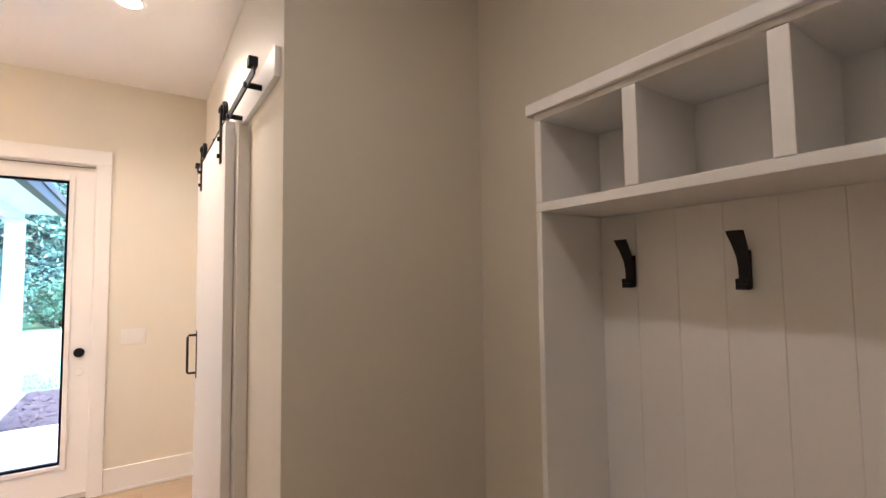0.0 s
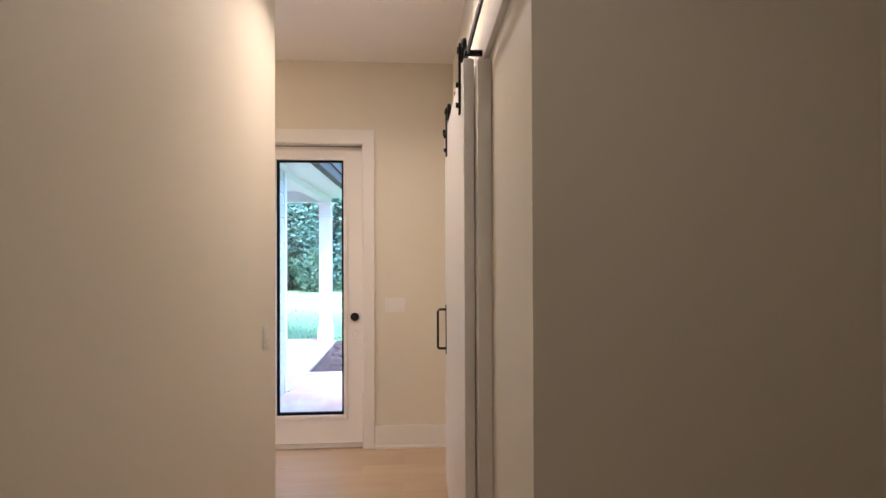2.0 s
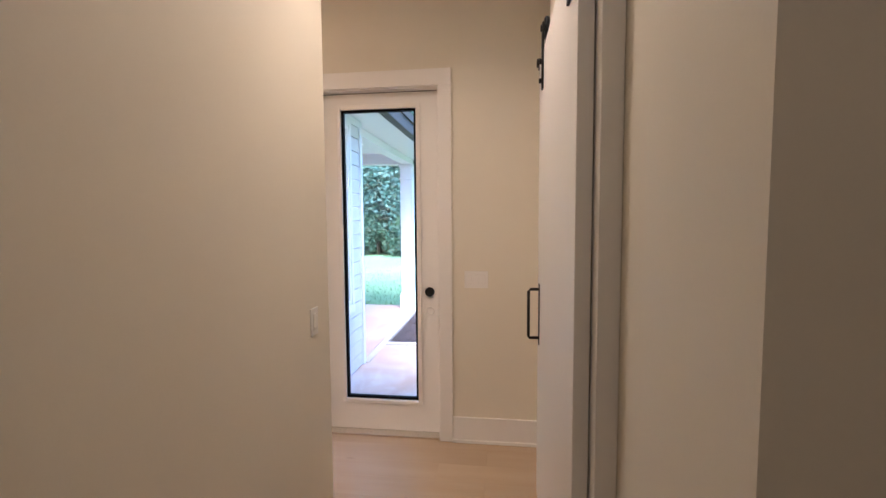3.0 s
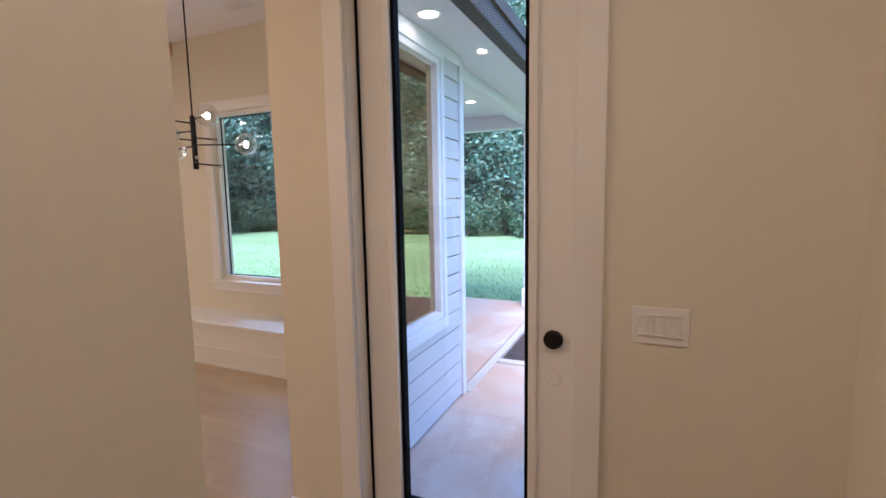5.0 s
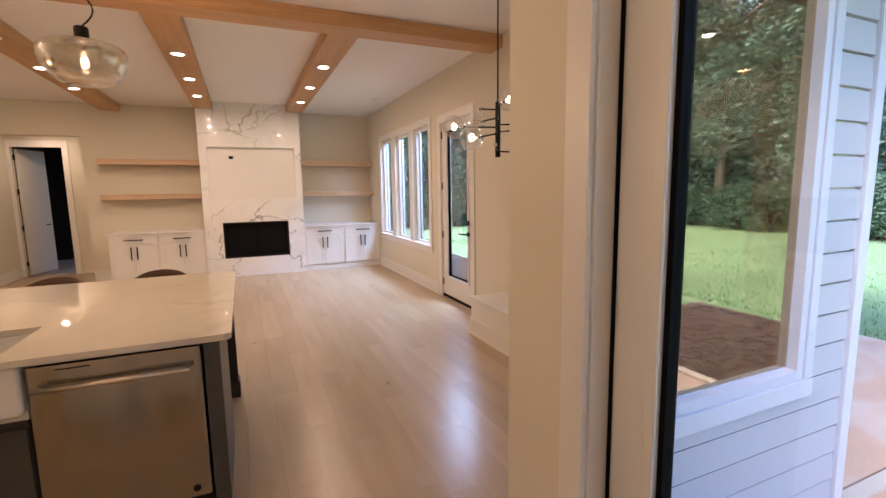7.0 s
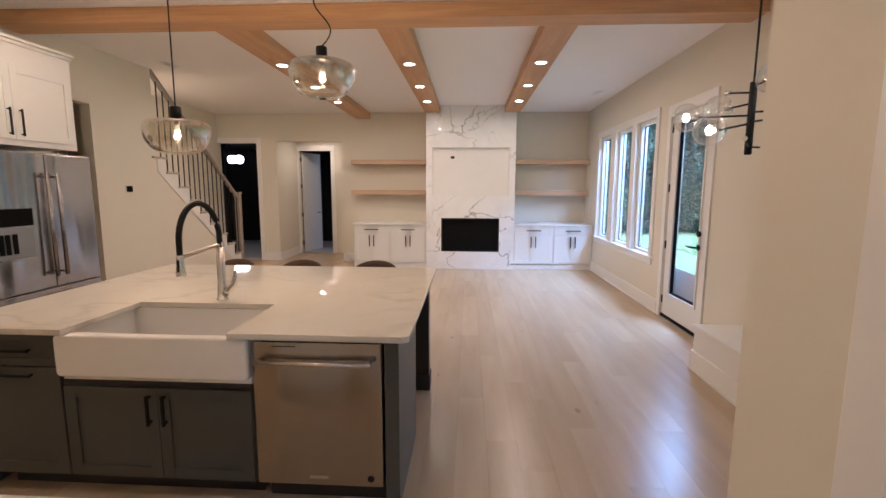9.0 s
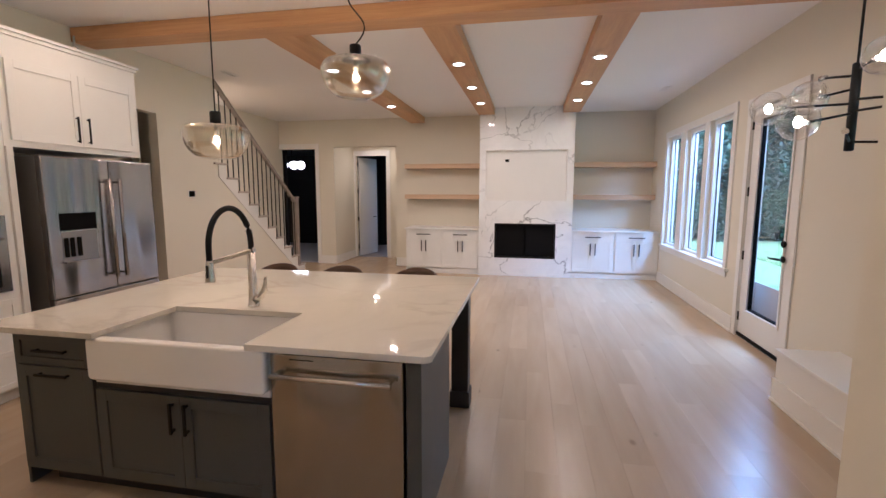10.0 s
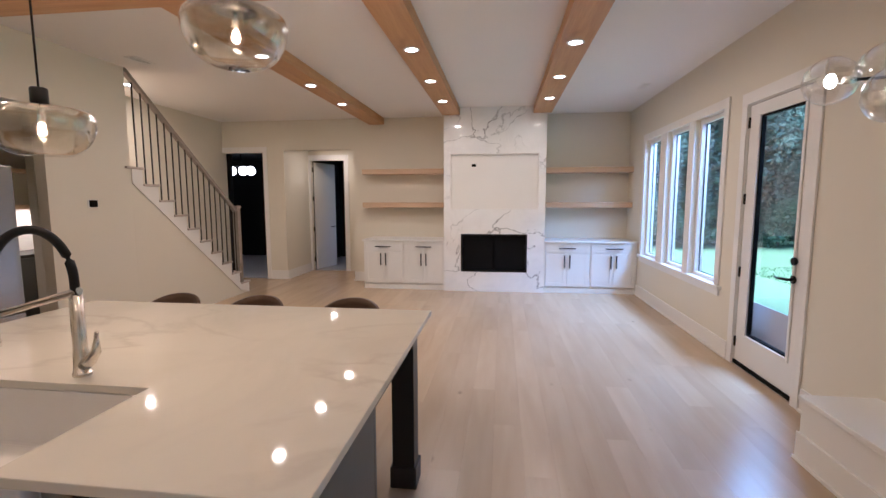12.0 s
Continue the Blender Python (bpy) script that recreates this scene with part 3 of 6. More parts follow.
def glazed_door(name, face, base, u0, u1, v1, gl, label, hinges, hinge_left, recess):
    """A white door with one tall pane in a black bead, in its jamb and casing."""
    mid = ((u0 + u1) / 2, base) if face[1] == "y" else (base, (u0 + u1) / 2)
    t = thing(name, (*mid, 0), label, "door", kind="structure")
    g0, g1, h0, h1 = gl
    d0, d1 = -recess - 0.045, -recess
    bm = boxes(fb(face, base, u0, g0, 0.02, v1, d0, d1), fb(face, base, g1, u1, 0.02, v1, d0, d1), fb(face, base, g0, g1, 0.02, h0, d0, d1), fb(face, base, g0, g1, h1, v1, d0, d1), bevel=0)
    leaf = part("door_leaf", bm, TRIM, t)
    m = 0.032
    part("glazing_moulding", boxes(fb(face, base, g0 - m, g0, h0 - m, h1 + m, d1, d1 + 0.012), fb(face, base, g1, g1 + m, h0 - m, h1 + m, d1, d1 + 0.012), fb(face, base, g0, g1, h0 - m, h0, d1, d1 + 0.012), fb(face, base, g0, g1, h1, h1 + m, d1, d1 + 0.012), bevel=0.005), TRIM, leaf)
    k = 0.016
    part("glass_bead", boxes(fb(face, base, g0, g0 + k, h0, h1, d0 + 0.004, d1 - 0.004), fb(face, base, g1 - k, g1, h0, h1, d0 + 0.004, d1 - 0.004), fb(face, base, g0 + k, g1 - k, h0, h0 + k, d0 + 0.004, d1 - 0.004), fb(face, base, g0 + k, g1 - k, h1 - k, h1, d0 + 0.004, d1 - 0.004), bevel=0.002), GASKET, leaf, "black bead round the glass")
    pane(leaf, fb(face, base, g0 + k, g1 - k, h0 + k, h1 - k, d0 + 0.018, d0 + 0.026))
    hx = (u0 if hinge_left else u1)
    for z in hinges:
        part("hinge", boxes(fb(face, base, hx - 0.012, hx + 0.012, z - 0.05, z + 0.05, d1, d1 + 0.012)), BLACK, leaf, "black butt hinge")
    part("jamb", boxes(fb(face, base, u0 - 0.019, u0 - 0.004, 0, v1 + 0.004, -0.149, -0.001), fb(face, base, u1 + 0.004, u1 + 0.019, 0, v1 + 0.004, -0.149, -0.001), fb(face, base, u0 - 0.019, u1 + 0.019, v1 + 0.005, v1 + 0.019, -0.149, -0.001)), TRIM, t)
    part("weather_strip", boxes(fb(face, base, u0 - 0.004, u0, 0.02, v1, d0, d1 - 0.004), fb(face, base, u1, u1 + 0.004, 0.02, v1, d0, d1 - 0.004), fb(face, base, u0, u1, v1, v1 + 0.005, d0, d1 - 0.004), bevel=0), GAPDARK, t, "black weather seal in the door gap")
    if recess > 0.05:
        part("bulb_seal", boxes(fb(face, base, u0 - 0.0035, u0 + 0.007, 0.02, v1, d1 + 0.0005, d1 + 0.007), bevel=0.002), GASKET, t, "black bulb seal along the hinge side")
    part("threshold", boxes(fb(face, base, u0 - 0.004, u1 + 0.004, 0.0, 0.018, -0.15, 0.01), bevel=0.004), NICKEL, t, "metal threshold")
    casing(t, face, base, u0 - 0.012, u1 + 0.012, v1 + 0.012)
    return t, leaf


entry, leaf = glazed_door("door_1", "-y", 4.25, -0.53, 0.315, 2.445, (-0.38, 0.16, 0.25, 2.335), "white back door with one tall pane and no lever fitted", (), True, 0.07)
part("deadbolt_rose", disc("y", (0.25, 4.318, 1.05), 0.033, 0, -0.022, 28, 0.004), BLACK, leaf, "matte black round deadbolt")
bm = bmesh.new()
for k in range(24):
    a0, a1 = 2 * math.pi * k / 24, 2 * math.pi * (k + 1) / 24
    q = []
    for a in (a0, a1):
        for r, y in ((0.021, 4.318), (0.026, 4.316), (0.031, 4.319)):
            q.append(bm.verts.new((0.25 + r * math.cos(a), y, 0.908 + r * math.sin(a))))
    bm.faces.new((q[0], q[3], q[4], q[1]))
    bm.faces.new((q[1], q[4], q[5], q[2]))
bmesh.ops.remove_doubles(bm, verts=bm.verts[:], dist=1e-5)
part("empty_lock_bore", bm, PLASTIC, leaf, "empty bored lock hole ringed in white")
part("bore_shadow_plate", disc("y", (0.25, 4.3185, 0.908), 0.021, 0, -0.0012, 24), PLASTIC, leaf, "white plug in the bore")

patio, leaf2 = glazed_door("door_2", "-y", 6.09, -5.68, -4.76, 2.485, (-5.50, -4.88, 0.335, 2.37), "white patio door with one tall pane and black lever", (0.23, 0.92, 1.62, 2.33), True, 0.012)
part("deadbolt_rose", disc("y", (-4.82, 6.078, 1.135), 0.032, 0, -0.024, 24, 0.004), BLACK, leaf2, "matte black deadbolt")
part("lever_rose", disc("y", (-4.82, 6.078, 0.99), 0.032, 0, -0.018, 24, 0.004), BLACK, leaf2)
part("lever", tube([(-4.82, 6.065, 0.99), (-4.82, 6.02, 0.99), (-4.85, 6.012, 0.992), (-4.93, 6.012, 0.985), (-4.965, 6.012, 0.995)], [0.011, 0.011, 0.012, 0.009, 0.007]), BLACK, leaf2, "matte black lever handle")
part("door_sweep", boxes(fb("-y", 6.09, -5.68, -4.76, 0.02, 0.05, -0.012, 0.004)), GASKET, leaf2, "black rubber sweep under the door")

# ---- beams and downlights ----
single("ceiling_beam", boxes((-4.26, -4.00, -0.678, 6.088, 3.055, ZC - 0.002), bevel=0.006), BEAMY, (-4.13, 2.9, 3.055), "long honey-coloured pine beam across the whole room", "beam")
for y, x0 in ((CAN_Y[0], -9.718), (CAN_Y[1], -8.928), (CAN_Y[2], -8.928)):
    single("ceiling_beam", boxes((x0, -4.262, y - 0.15, y + 0.15, 3.065, ZC - 0.002), bevel=0.006), BEAMX, (-6.6, y, 3.065), "honey-coloured pine beam set with downlights", "beam", "living room beams")


def downlight(x, y, z, label, group):
    t = thing("downlight", (x, y, z), label, "downlight", group)
    part("trim_ring", lathe([(0.058, 0.0), (0.058, -0.006), (0.078, -0.006), (0.08, 0.0)], (x, y, z), 32), TRIM, t, "white trim ring")
    part("lens", lathe([(0.0, -0.003), (0.058, -0.003)], (x, y, z), 32), DISC, t, "lit frosted lens")
    return t


for x in CAN_X:
    for y in CAN_Y:
        downlight(x, y, 3.064, "small lit recessed downlight in a pine beam", "beam downlights")
for x, y in KITCHEN_CANS:
    downlight(x, y, ZC - 0.001, "lit recessed downlight in the kitchen ceiling", "kitchen downlights")
for x, y in HALL_CANS:
    downlight(x, y, ZH - 0.001, "lit recessed downlight in the hall ceiling", "hall downlights")
downlight(-6.75, -1.30, ZC - 0.001, "lit recessed downlight over the stairs", "stair downlights")
downlight(-10.4, 0.15, 2.749, "lit recessed downlight in the alcove", "alcove downlights")


def vent(x, y, z, w, h, label):
    t = thing("ceiling_vent", (x, y, z), label, "vent")
    part("frame", boxes((x - w / 2, x + w / 2, y - h / 2, y - h / 2 + 0.018, z - 0.008, z), (x - w / 2, x + w / 2, y + h / 2 - 0.018, y + h / 2, z - 0.008, z), (x - w / 2, x - w / 2 + 0.018, y - h / 2 + 0.018, y + h / 2 - 0.018, z - 0.008, z), (x + w / 2 - 0.018, x + w / 2, y - h / 2 + 0.018, y + h / 2 - 0.018, z - 0.008, z), bevel=0.002), TRIM, t)
    # No duct is built: a near-black sheet gives the shade between the slats.
    part("backing", boxes((x - w / 2 + 0.018, x + w / 2 - 0.018, y - h / 2 + 0.018, y + h / 2 - 0.018, z - 0.002, z - 0.0005), bevel=0), GASKET, t, "near-black sheet for the shade behind the slats")
    n = 5
    for i in range(n):
        yy = y - h / 2 + 0.018 + (i + 0.5) * (h - 0.036) / n
        part("slat", boxes((x - w / 2 + 0.018, x + w / 2 - 0.018, yy - 0.004, yy + 0.004, z - 0.007, z - 0.003), bevel=0), TRIM, t)


vent(-7.8, 5.74, ZC - 0.001, 0.30, 0.10, "white slotted ceiling register")
vent(-2.65, 5.75, ZC - 0.001, 0.30, 0.10, "white slotted ceiling register near the nook")
vent(-5.82, -0.27, ZC - 0.001, 0.30, 0.15, "white slotted ceiling register by the stairs")

# ---- fireplace wall ----
FX = -8.93
fire = thing("fireplace", (FX - 0.4, 3.66, 0), "white marble slab fireplace with grey veins and a television recess", "fireplace")
Y0, Y1 = 2.785, 4.536
fy0, fy1, fz0, fz1 = 3.087, 4.24, 0.352, 1.02
ty0, ty1, tz0, tz1 = 2.90, 4.42, 1.455, 2.41
for sl in ((FX - 0.05, FX, Y0, fy0, 0, tz0), (FX - 0.05, FX, fy1, Y1, 0, tz0), (FX - 0.05, FX, fy0, fy1, 0, fz0), (FX - 0.05, FX, fy0, fy1, fz1, tz0), (FX - 0.05, FX, Y0, Y1, tz1, 3.064), (FX - 0.05, FX, Y0, ty0, tz0, tz1), (FX - 0.05, FX, ty1, Y1, tz0, tz1)):
    part("slab", boxes(sl, bevel=0), MARBLE, fire)
part("side_slab", boxes((-9.718, FX - 0.05, Y0, Y0 + 0.05, 0, 3.188), bevel=0), MARBLE, fire)
part("side_slab", boxes((-9.718, FX - 0.05, Y1 - 0.05, Y1, 0, 3.188), bevel=0), MARBLE, fire)
part("head_slab", boxes((FX - 0.05, FX, CAN_Y[1] + 0.152, CAN_Y[2] - 0.152, 3.064, 3.188), bevel=0), MARBLE, fire)
part("recess_back", boxes((FX - 0.10, FX - 0.07, ty0, ty1, tz0, tz1), bevel=0), TRIM, fire, "plain white board in the television recess")
part("recess_lining", boxes((FX - 0.07, FX - 0.002, ty0, ty0 + 0.012, tz0, tz1), (FX - 0.07, FX - 0.002, ty1 - 0.012, ty1, tz0, tz1), (FX - 0.07, FX - 0.002, ty0 + 0.012, ty1 - 0.012, tz0, tz0 + 0.012), (FX - 0.07, FX - 0.002, ty0 + 0.012, ty1 - 0.012, tz1 - 0.012, tz1), bevel=0), TRIM, fire)
fbx = part("firebox", boxes((FX - 0.45, FX - 0.44, fy0, fy1, fz0, fz1), (FX - 0.44, FX - 0.05, fy0 - 0.01, fy0, fz0, fz1), (FX - 0.44, FX - 0.05, fy1, fy1 + 0.01, fz0, fz1), (FX - 0.44, FX - 0.05, fy0, fy1, fz0 - 0.01, fz0), (FX - 0.44, FX - 0.05, fy0, fy1, fz1, fz1 + 0.01), bevel=0), SOOT, fire, "black steel firebox")
part("frame", boxes((FX - 0.03, FX + 0.004, fy0, fy0 + 0.03, fz0, fz1), (FX - 0.03, FX + 0.004, fy1 - 0.03, fy1, fz0, fz1), (FX - 0.03, FX + 0.004, fy0 + 0.03, fy1 - 0.03, fz1 - 0.03, fz1), (FX - 0.03, FX + 0.004, fy0 + 0.03, fy1 - 0.03, fz0, fz0 + 0.03)), BLACK, fbx)
part("mesh_screen", boxes((FX - 0.07, FX - 0.068, fy0 + 0.03, 3.655, fz0 + 0.03, fz1 - 0.03), (FX - 0.07, FX - 0.068, 3.675, fy1 - 0.03, fz0 + 0.03, fz1 - 0.03), bevel=0), SOOT, fbx)
part("log_grate", boxes(*[(FX - 0.33, FX - 0.13, 3.35 + i * 0.09, 3.37 + i * 0.09, fz0 + 0.06, fz0 + 0.08) for i in range(8)]), BLACK, fbx)
tb = thing("television_outlet", (FX - 0.07, 3.305, 2.21), "open black wall box for television wires", "outlet")
part("box_rim", boxes(fb("+x", FX - 0.07, 3.255, 3.355, 2.18, 2.245, 0, 0.006)), PLASTIC, tb)
part("box_inside", boxes(fb("+x", FX - 0.07, 3.268, 3.342, 2.188, 2.237, 0.006, 0.0075), bevel=0), GASKET, tb)


def pull(parent, face, base, u, v, length, upright, stand=0.032, r=0.006, material=None):
    """A bar pull on two posts."""
    h = length / 2
    bs = []
    if upright:
        bs.append(fb(face, base, u - r, u + r, v - h, v + h, stand - 2 * r, stand))
        bs += [fb(face, base, u - r * 0.9, u + r * 0.9, v + s * (h - 0.014) - r, v + s * (h - 0.014) + r, 0, stand - 2 * r) for s in (-1, 1)]
    else:
        bs.append(fb(face, base, u - h, u + h, v - r, v + r, stand - 2 * r, stand))
        bs += [fb(face, base, u + s * (h - 0.014) - r, u + s * (h - 0.014) + r, v - r * 0.9, v + r * 0.9, 0, stand - 2 * r) for s in (-1, 1)]
    return part("handle", boxes(*bs, bevel=0.002), material or BLACK, parent, "matte black bar pull")


def shaker(parent, name, face, base, u0, u1, v0, v1, material, rail=0.06, thick=0.02, g=0.0015):
    """A door or drawer front with a raised frame round a sunk panel."""
    u0, u1, v0, v1 = u0 + g, u1 - g, v0 + g, v1 - g
    ob = part(name, boxes(fb(face, base, u0, u0 + rail, v0, v1, 0, thick), fb(face, base, u1 - rail, u1, v0, v1, 0, thick), fb(face, base, u0 + rail, u1 - rail, v0, v0 + rail, 0, thick), fb(face, base, u0 + rail, u1 - rail, v1 - rail, v1, 0, thick), bevel=0.0015), material, parent)
    part("panel", boxes(fb(face, base, u0 + rail - 0.001, u1 - rail + 0.001, v0 + rail - 0.001, v1 - rail + 0.001, 0, thick - 0.009), bevel=0), material, ob)
    return ob


def slab_front(parent, name, face, base, u0, u1, v0, v1, material, thick=0.02, g=0.0015):
    return part(name, boxes(fb(face, base, u0 + g, u1 - g, v0 + g, v1 - g, 0, thick)), material, parent)


CX = -8.98
for u0, u1 in ((1.30, 2.042), (2.042, 2.783), (4.538, 5.313), (5.313, 6.088)):
    c = thing("base_cabinet", ((-9.72 + CX) / 2, (u0 + u1) / 2, 0), "white shaker base cabinet with black bar pulls", "cabinet", "fireside cabinets")
    part("body", boxes((-9.716, CX, u0 + 0.001, u1 - 0.001, 0.10, 0.872)), CABW, c)
    part("toe_kick", boxes((-9.716, CX - 0.02, u0 + 0.001, u1 - 0.001, 0.0, 0.10)), CABW, c)
    part("base_strip", boxes((CX - 0.019, CX + 0.0, u0 + 0.001, u1 - 0.001, 0.0, 0.085)), CABW, c)
    dr = shaker(c, "drawer_front", "+x", CX, u0 + 0.02, u1 - 0.02, 0.70, 0.86, CABW, 0.035)
    pull(dr, "+x", CX + 0.02, (u0 + u1) / 2, 0.78, 0.28, False, r=0.009)
    m = (u0 + u1) / 2
    for a, b, hx in ((u0 + 0.02, m, m - 0.045), (m, u1 - 0.02, m + 0.045)):
        d = shaker(c, "door", "+x", CX, a, b, 0.115, 0.69, CABW)
        pull(d, "+x", CX + 0.02, hx, 0.55, 0.22, True, r=0.009)
for u0, u1 in ((1.275, 2.783), (4.538, 6.088)):
    single("worktop", boxes((-9.718, CX + 0.04, u0, u1, 0.873, 0.90), bevel=0.004), CABW, (-9.35, (u0 + u1) / 2, 0.873), "white painted top over the fireside cabinets", "worktop")
    for z in (1.475, 2.10):
        single("floating_shelf", boxes((-9.718, -9.40, u0 - (0.115 if u0 < 2 else 0), u1, z, z + 0.095), bevel=0.004), SHELFW, (-9.56, (u0 + u1) / 2, z), "thick pale wood floating shelf, empty", "shelf", "fireside shelves")

# ---- kitchen island ----
IX0, IX1, IY0, IY1 = -3.79, -1.925, 0.95, 3.36
CZ0, CZ1 = 0.885, 0.917
top = thing("island_worktop", ((IX0 + IX1) / 2, (IY0 + IY1) / 2, CZ0), "white quartz island top with faint warm veins", "worktop")
SY0, SY1, SXB = 1.66, 2.49, -2.475


def slab_outline(name, pts, z0, z1, material, parent, bevel=0.004):
    bm = bmesh.new()
    lo = [bm.verts.new((x, y, z0)) for x, y in pts]
    hi = [bm.verts.new((x, y, z1)) for x, y in pts]
    bm.faces.new(hi)
    bm.faces.new(lo[::-1])
    n = len(pts)
    for i in range(n):
        bm.faces.new((lo[i], lo[(i + 1) % n], hi[(i + 1) % n], hi[i]))
    bmesh.ops.recalc_face_normals(bm, faces=bm.faces[:])
    es = [e for e in bm.edges if abs(e.verts[0].co.z - e.verts[1].co.z) < 1e-6]
    bmesh.ops.bevel(bm, geom=es, offset=bevel, segments=2, affect="EDGES", profile=0.6)
    return part(name, bm, material, parent)


slab_outline("slab", [(IX0, IY0), (IX1 - 0.02, IY0), (IX1, IY0 + 0.02), (IX1, SY0), (SXB, SY0), (SXB, SY1), (IX1, SY1), (IX1, IY1 - 0.03), (IX1 - 0.012, IY1 - 0.01), (IX1 - 0.03, IY1), (IX0, IY1)], CZ0, CZ1, QUARTZ, top)

IF = -2.01
isl = thing("kitchen_island", (-2.4, 2.2, 0), "charcoal painted kitchen island with shaker doors and black pulls", "island")
part("body", boxes((-2.66, IF, 1.08, 1.575, 0.105, 0.884), (-2.66, IF, 1.575, 2.565, 0.105, 0.62), (-2.66, -2.56, 1.575, 3.26, 0.105, 0.884), bevel=0), ISLE, isl)
part("toe_kick", boxes((-2.62, IF - 0.07, 1.17, 2.565, 0.0, 0.104)), DARKWOOD, isl)
part("end_panel", boxes((-2.66, IF + 0.025, 3.235, 3.305, 0.0, 0.884)), ISLE, isl)
part("back_panel", boxes((-2.69, -2.661, 1.06, 3.305, 0.0, 0.884)), ISLE, isl)
part("side_panel", boxes((-2.66, IF, 1.06, 1.079, 0.0, 0.884)), ISLE, isl)
part("filler", boxes((-2.55, IF - 0.03, 2.60, 3.23, 0.866, 0.884), bevel=0), DARKWOOD, isl)
dr = shaker(isl, "drawer_front", "+x", IF, 1.085, 1.57, 0.70, 0.872, ISLE, 0.04)
pull(dr, "+x", IF + 0.02, 1.335, 0.785, 0.20, False)
d = shaker(isl, "pull_out_front", "+x", IF, 1.085, 1.57, 0.11, 0.695, ISLE)
pull(d, "+x", IF + 0.02, 1.335, 0.655, 0.20, False)
m = 2.075
for a, b, hx in ((1.58, m, m - 0.04), (m, 2.562, m + 0.04)):
    d = shaker(isl, "door", "+x", IF, a, b, 0.11, 0.60, ISLE)
    pull(d, "+x", IF + 0.02, hx, 0.49, 0.16, True, r=0.0065)
part("sink_rail", boxes((IF - 0.02, IF + 0.006, 1.58, 2.562, 0.605, 0.665)), DARKWOOD, isl)
for yy in (3.205, 1.115):
    leg = part("leg", boxes((-3.47, -3.345, yy, yy + 0.125, 0.10, 0.884), bevel=0.004), DARKWOOD, isl, "square near-black corner leg")
    part("plinth", boxes((-3.482, -3.333, yy - 0.012, yy + 0.137, 0.0, 0.125), bevel=0.006), DARKWOOD, leg)
    part("apron_rail", boxes((-3.345, -2.69, yy + 0.03, yy + 0.095, 0.78, 0.884)), DARKWOOD, isl)
part("apron_rail", boxes((-3.44, -3.375, 1.24, 3.205, 0.78, 0.884)), DARKWOOD, isl)

sink = thing("apron_sink", (-2.2, 2.14, 0.66), "glossy white fireclay apron-front sink set in the island", "sink")
sf, sb, w0, w1 = -1.94, -2.50, 1.597, 2.575
bm = bmesh.new()
add_box(bm, (sf - 0.045, sf, w0, w1, 0.668, 0.884))
bmesh.ops.bevel(bm, geom=[e for e in bm.edges if abs(e.verts[0].co.x - e.verts[1].co.x) > 0.01], offset=0.026, segments=4, affect="EDGES", profile=0.5)
bmesh.ops.bevel(bm, geom=[e for e in bm.edges if min(v.co.x for v in e.verts) > sf - 0.001], offset=0.012, segments=3, affect="EDGES", profile=0.5)
for f in bm.faces:
    f.smooth = len(f.verts) == 4 and f.calc_area() < 0.006
part("apron", bm, CERAMIC, sink)
bm = bmesh.new()
inner_sink = [(sb + 0.028, w0 + 0.028), (sf - 0.046, w0 + 0.028), (sf - 0.046, w1 - 0.028), (sb + 0.028, w1 - 0.028)]
outer_sink = [(sb, w0), (sf - 0.046, w0), (sf - 0.046, w1), (sb, w1)]
ot, ob_, it, ib = ([bm.verts.new((x, y, z)) for x, y in pts] for pts, z in ((outer_sink, 0.883), (outer_sink, 0.64), (inner_sink, 0.883), (inner_sink, 0.66)))
for k in range(4):
    n = (k + 1) % 4
    bm.faces.new((ot[k], ot[n], it[n], it[k]))
    bm.faces.new((it[k], it[n], ib[n], ib[k]))
    bm.faces.new((ob_[k], ob_[n], ot[n], ot[k]))
bm.faces.new(ib)
bm.faces.new(ob_[::-1])
bmesh.ops.bevel(bm, geom=[e for e in bm.edges if all(v in ib or v in it for v in e.verts) and not all(v in it for v in e.verts)], offset=0.02, segments=3, affect="EDGES", profile=0.5)
part("basin", bm, CERAMIC, sink)
part("drain", lathe([(0.0, 0.002), (0.035, 0.002), (0.045, 0.006), (0.05, 0.0)], (-2.24, 2.105, 0.66), 24), NICKEL, sink, "steel drain")

fau = thing("faucet", (-2.56, 2.125, CZ1), "brushed nickel spring faucet with a black hose", "faucet")
fx, fy = -2.56, 2.125
part("column", tube([(fx, fy, CZ1), (fx, fy, CZ1 + 0.012), (fx, fy, CZ1 + 0.014), (fx, fy, CZ1 + 0.12), (fx, fy, CZ1 + 0.33)], [0.034, 0.034, 0.029, 0.025, 0.0225], 20), NICKEL, fau)
part("handle", tube([(fx, fy + 0.015, CZ1 + 0.045), (fx + 0.01, fy + 0.05, CZ1 + 0.065), (fx + 0.015, fy + 0.085, CZ1 + 0.105), (fx + 0.015, fy + 0.095, CZ1 + 0.185)], [0.027, 0.023, 0.018, 0.008], 14), NICKEL, fau, "brushed nickel side lever")
hd = Vector((0.235, -0.10, 0))
hp = []
for k in range(25):
    a = math.pi * k / 24
    p = Vector((fx, fy, 0)) + hd * (1 - math.cos(a)) / 2
    hp.append((p.x, p.y, CZ1 + 0.38 + 0.215 * math.sin(a)))
hp = [(fx, fy, CZ1 + 0.325)] + hp + [(fx + hd.x, fy + hd.y, CZ1 + 0.31)]
hose = part("hose", tube(hp, 0.0165, 14), BLACK, fau, "black rubber hose arch")
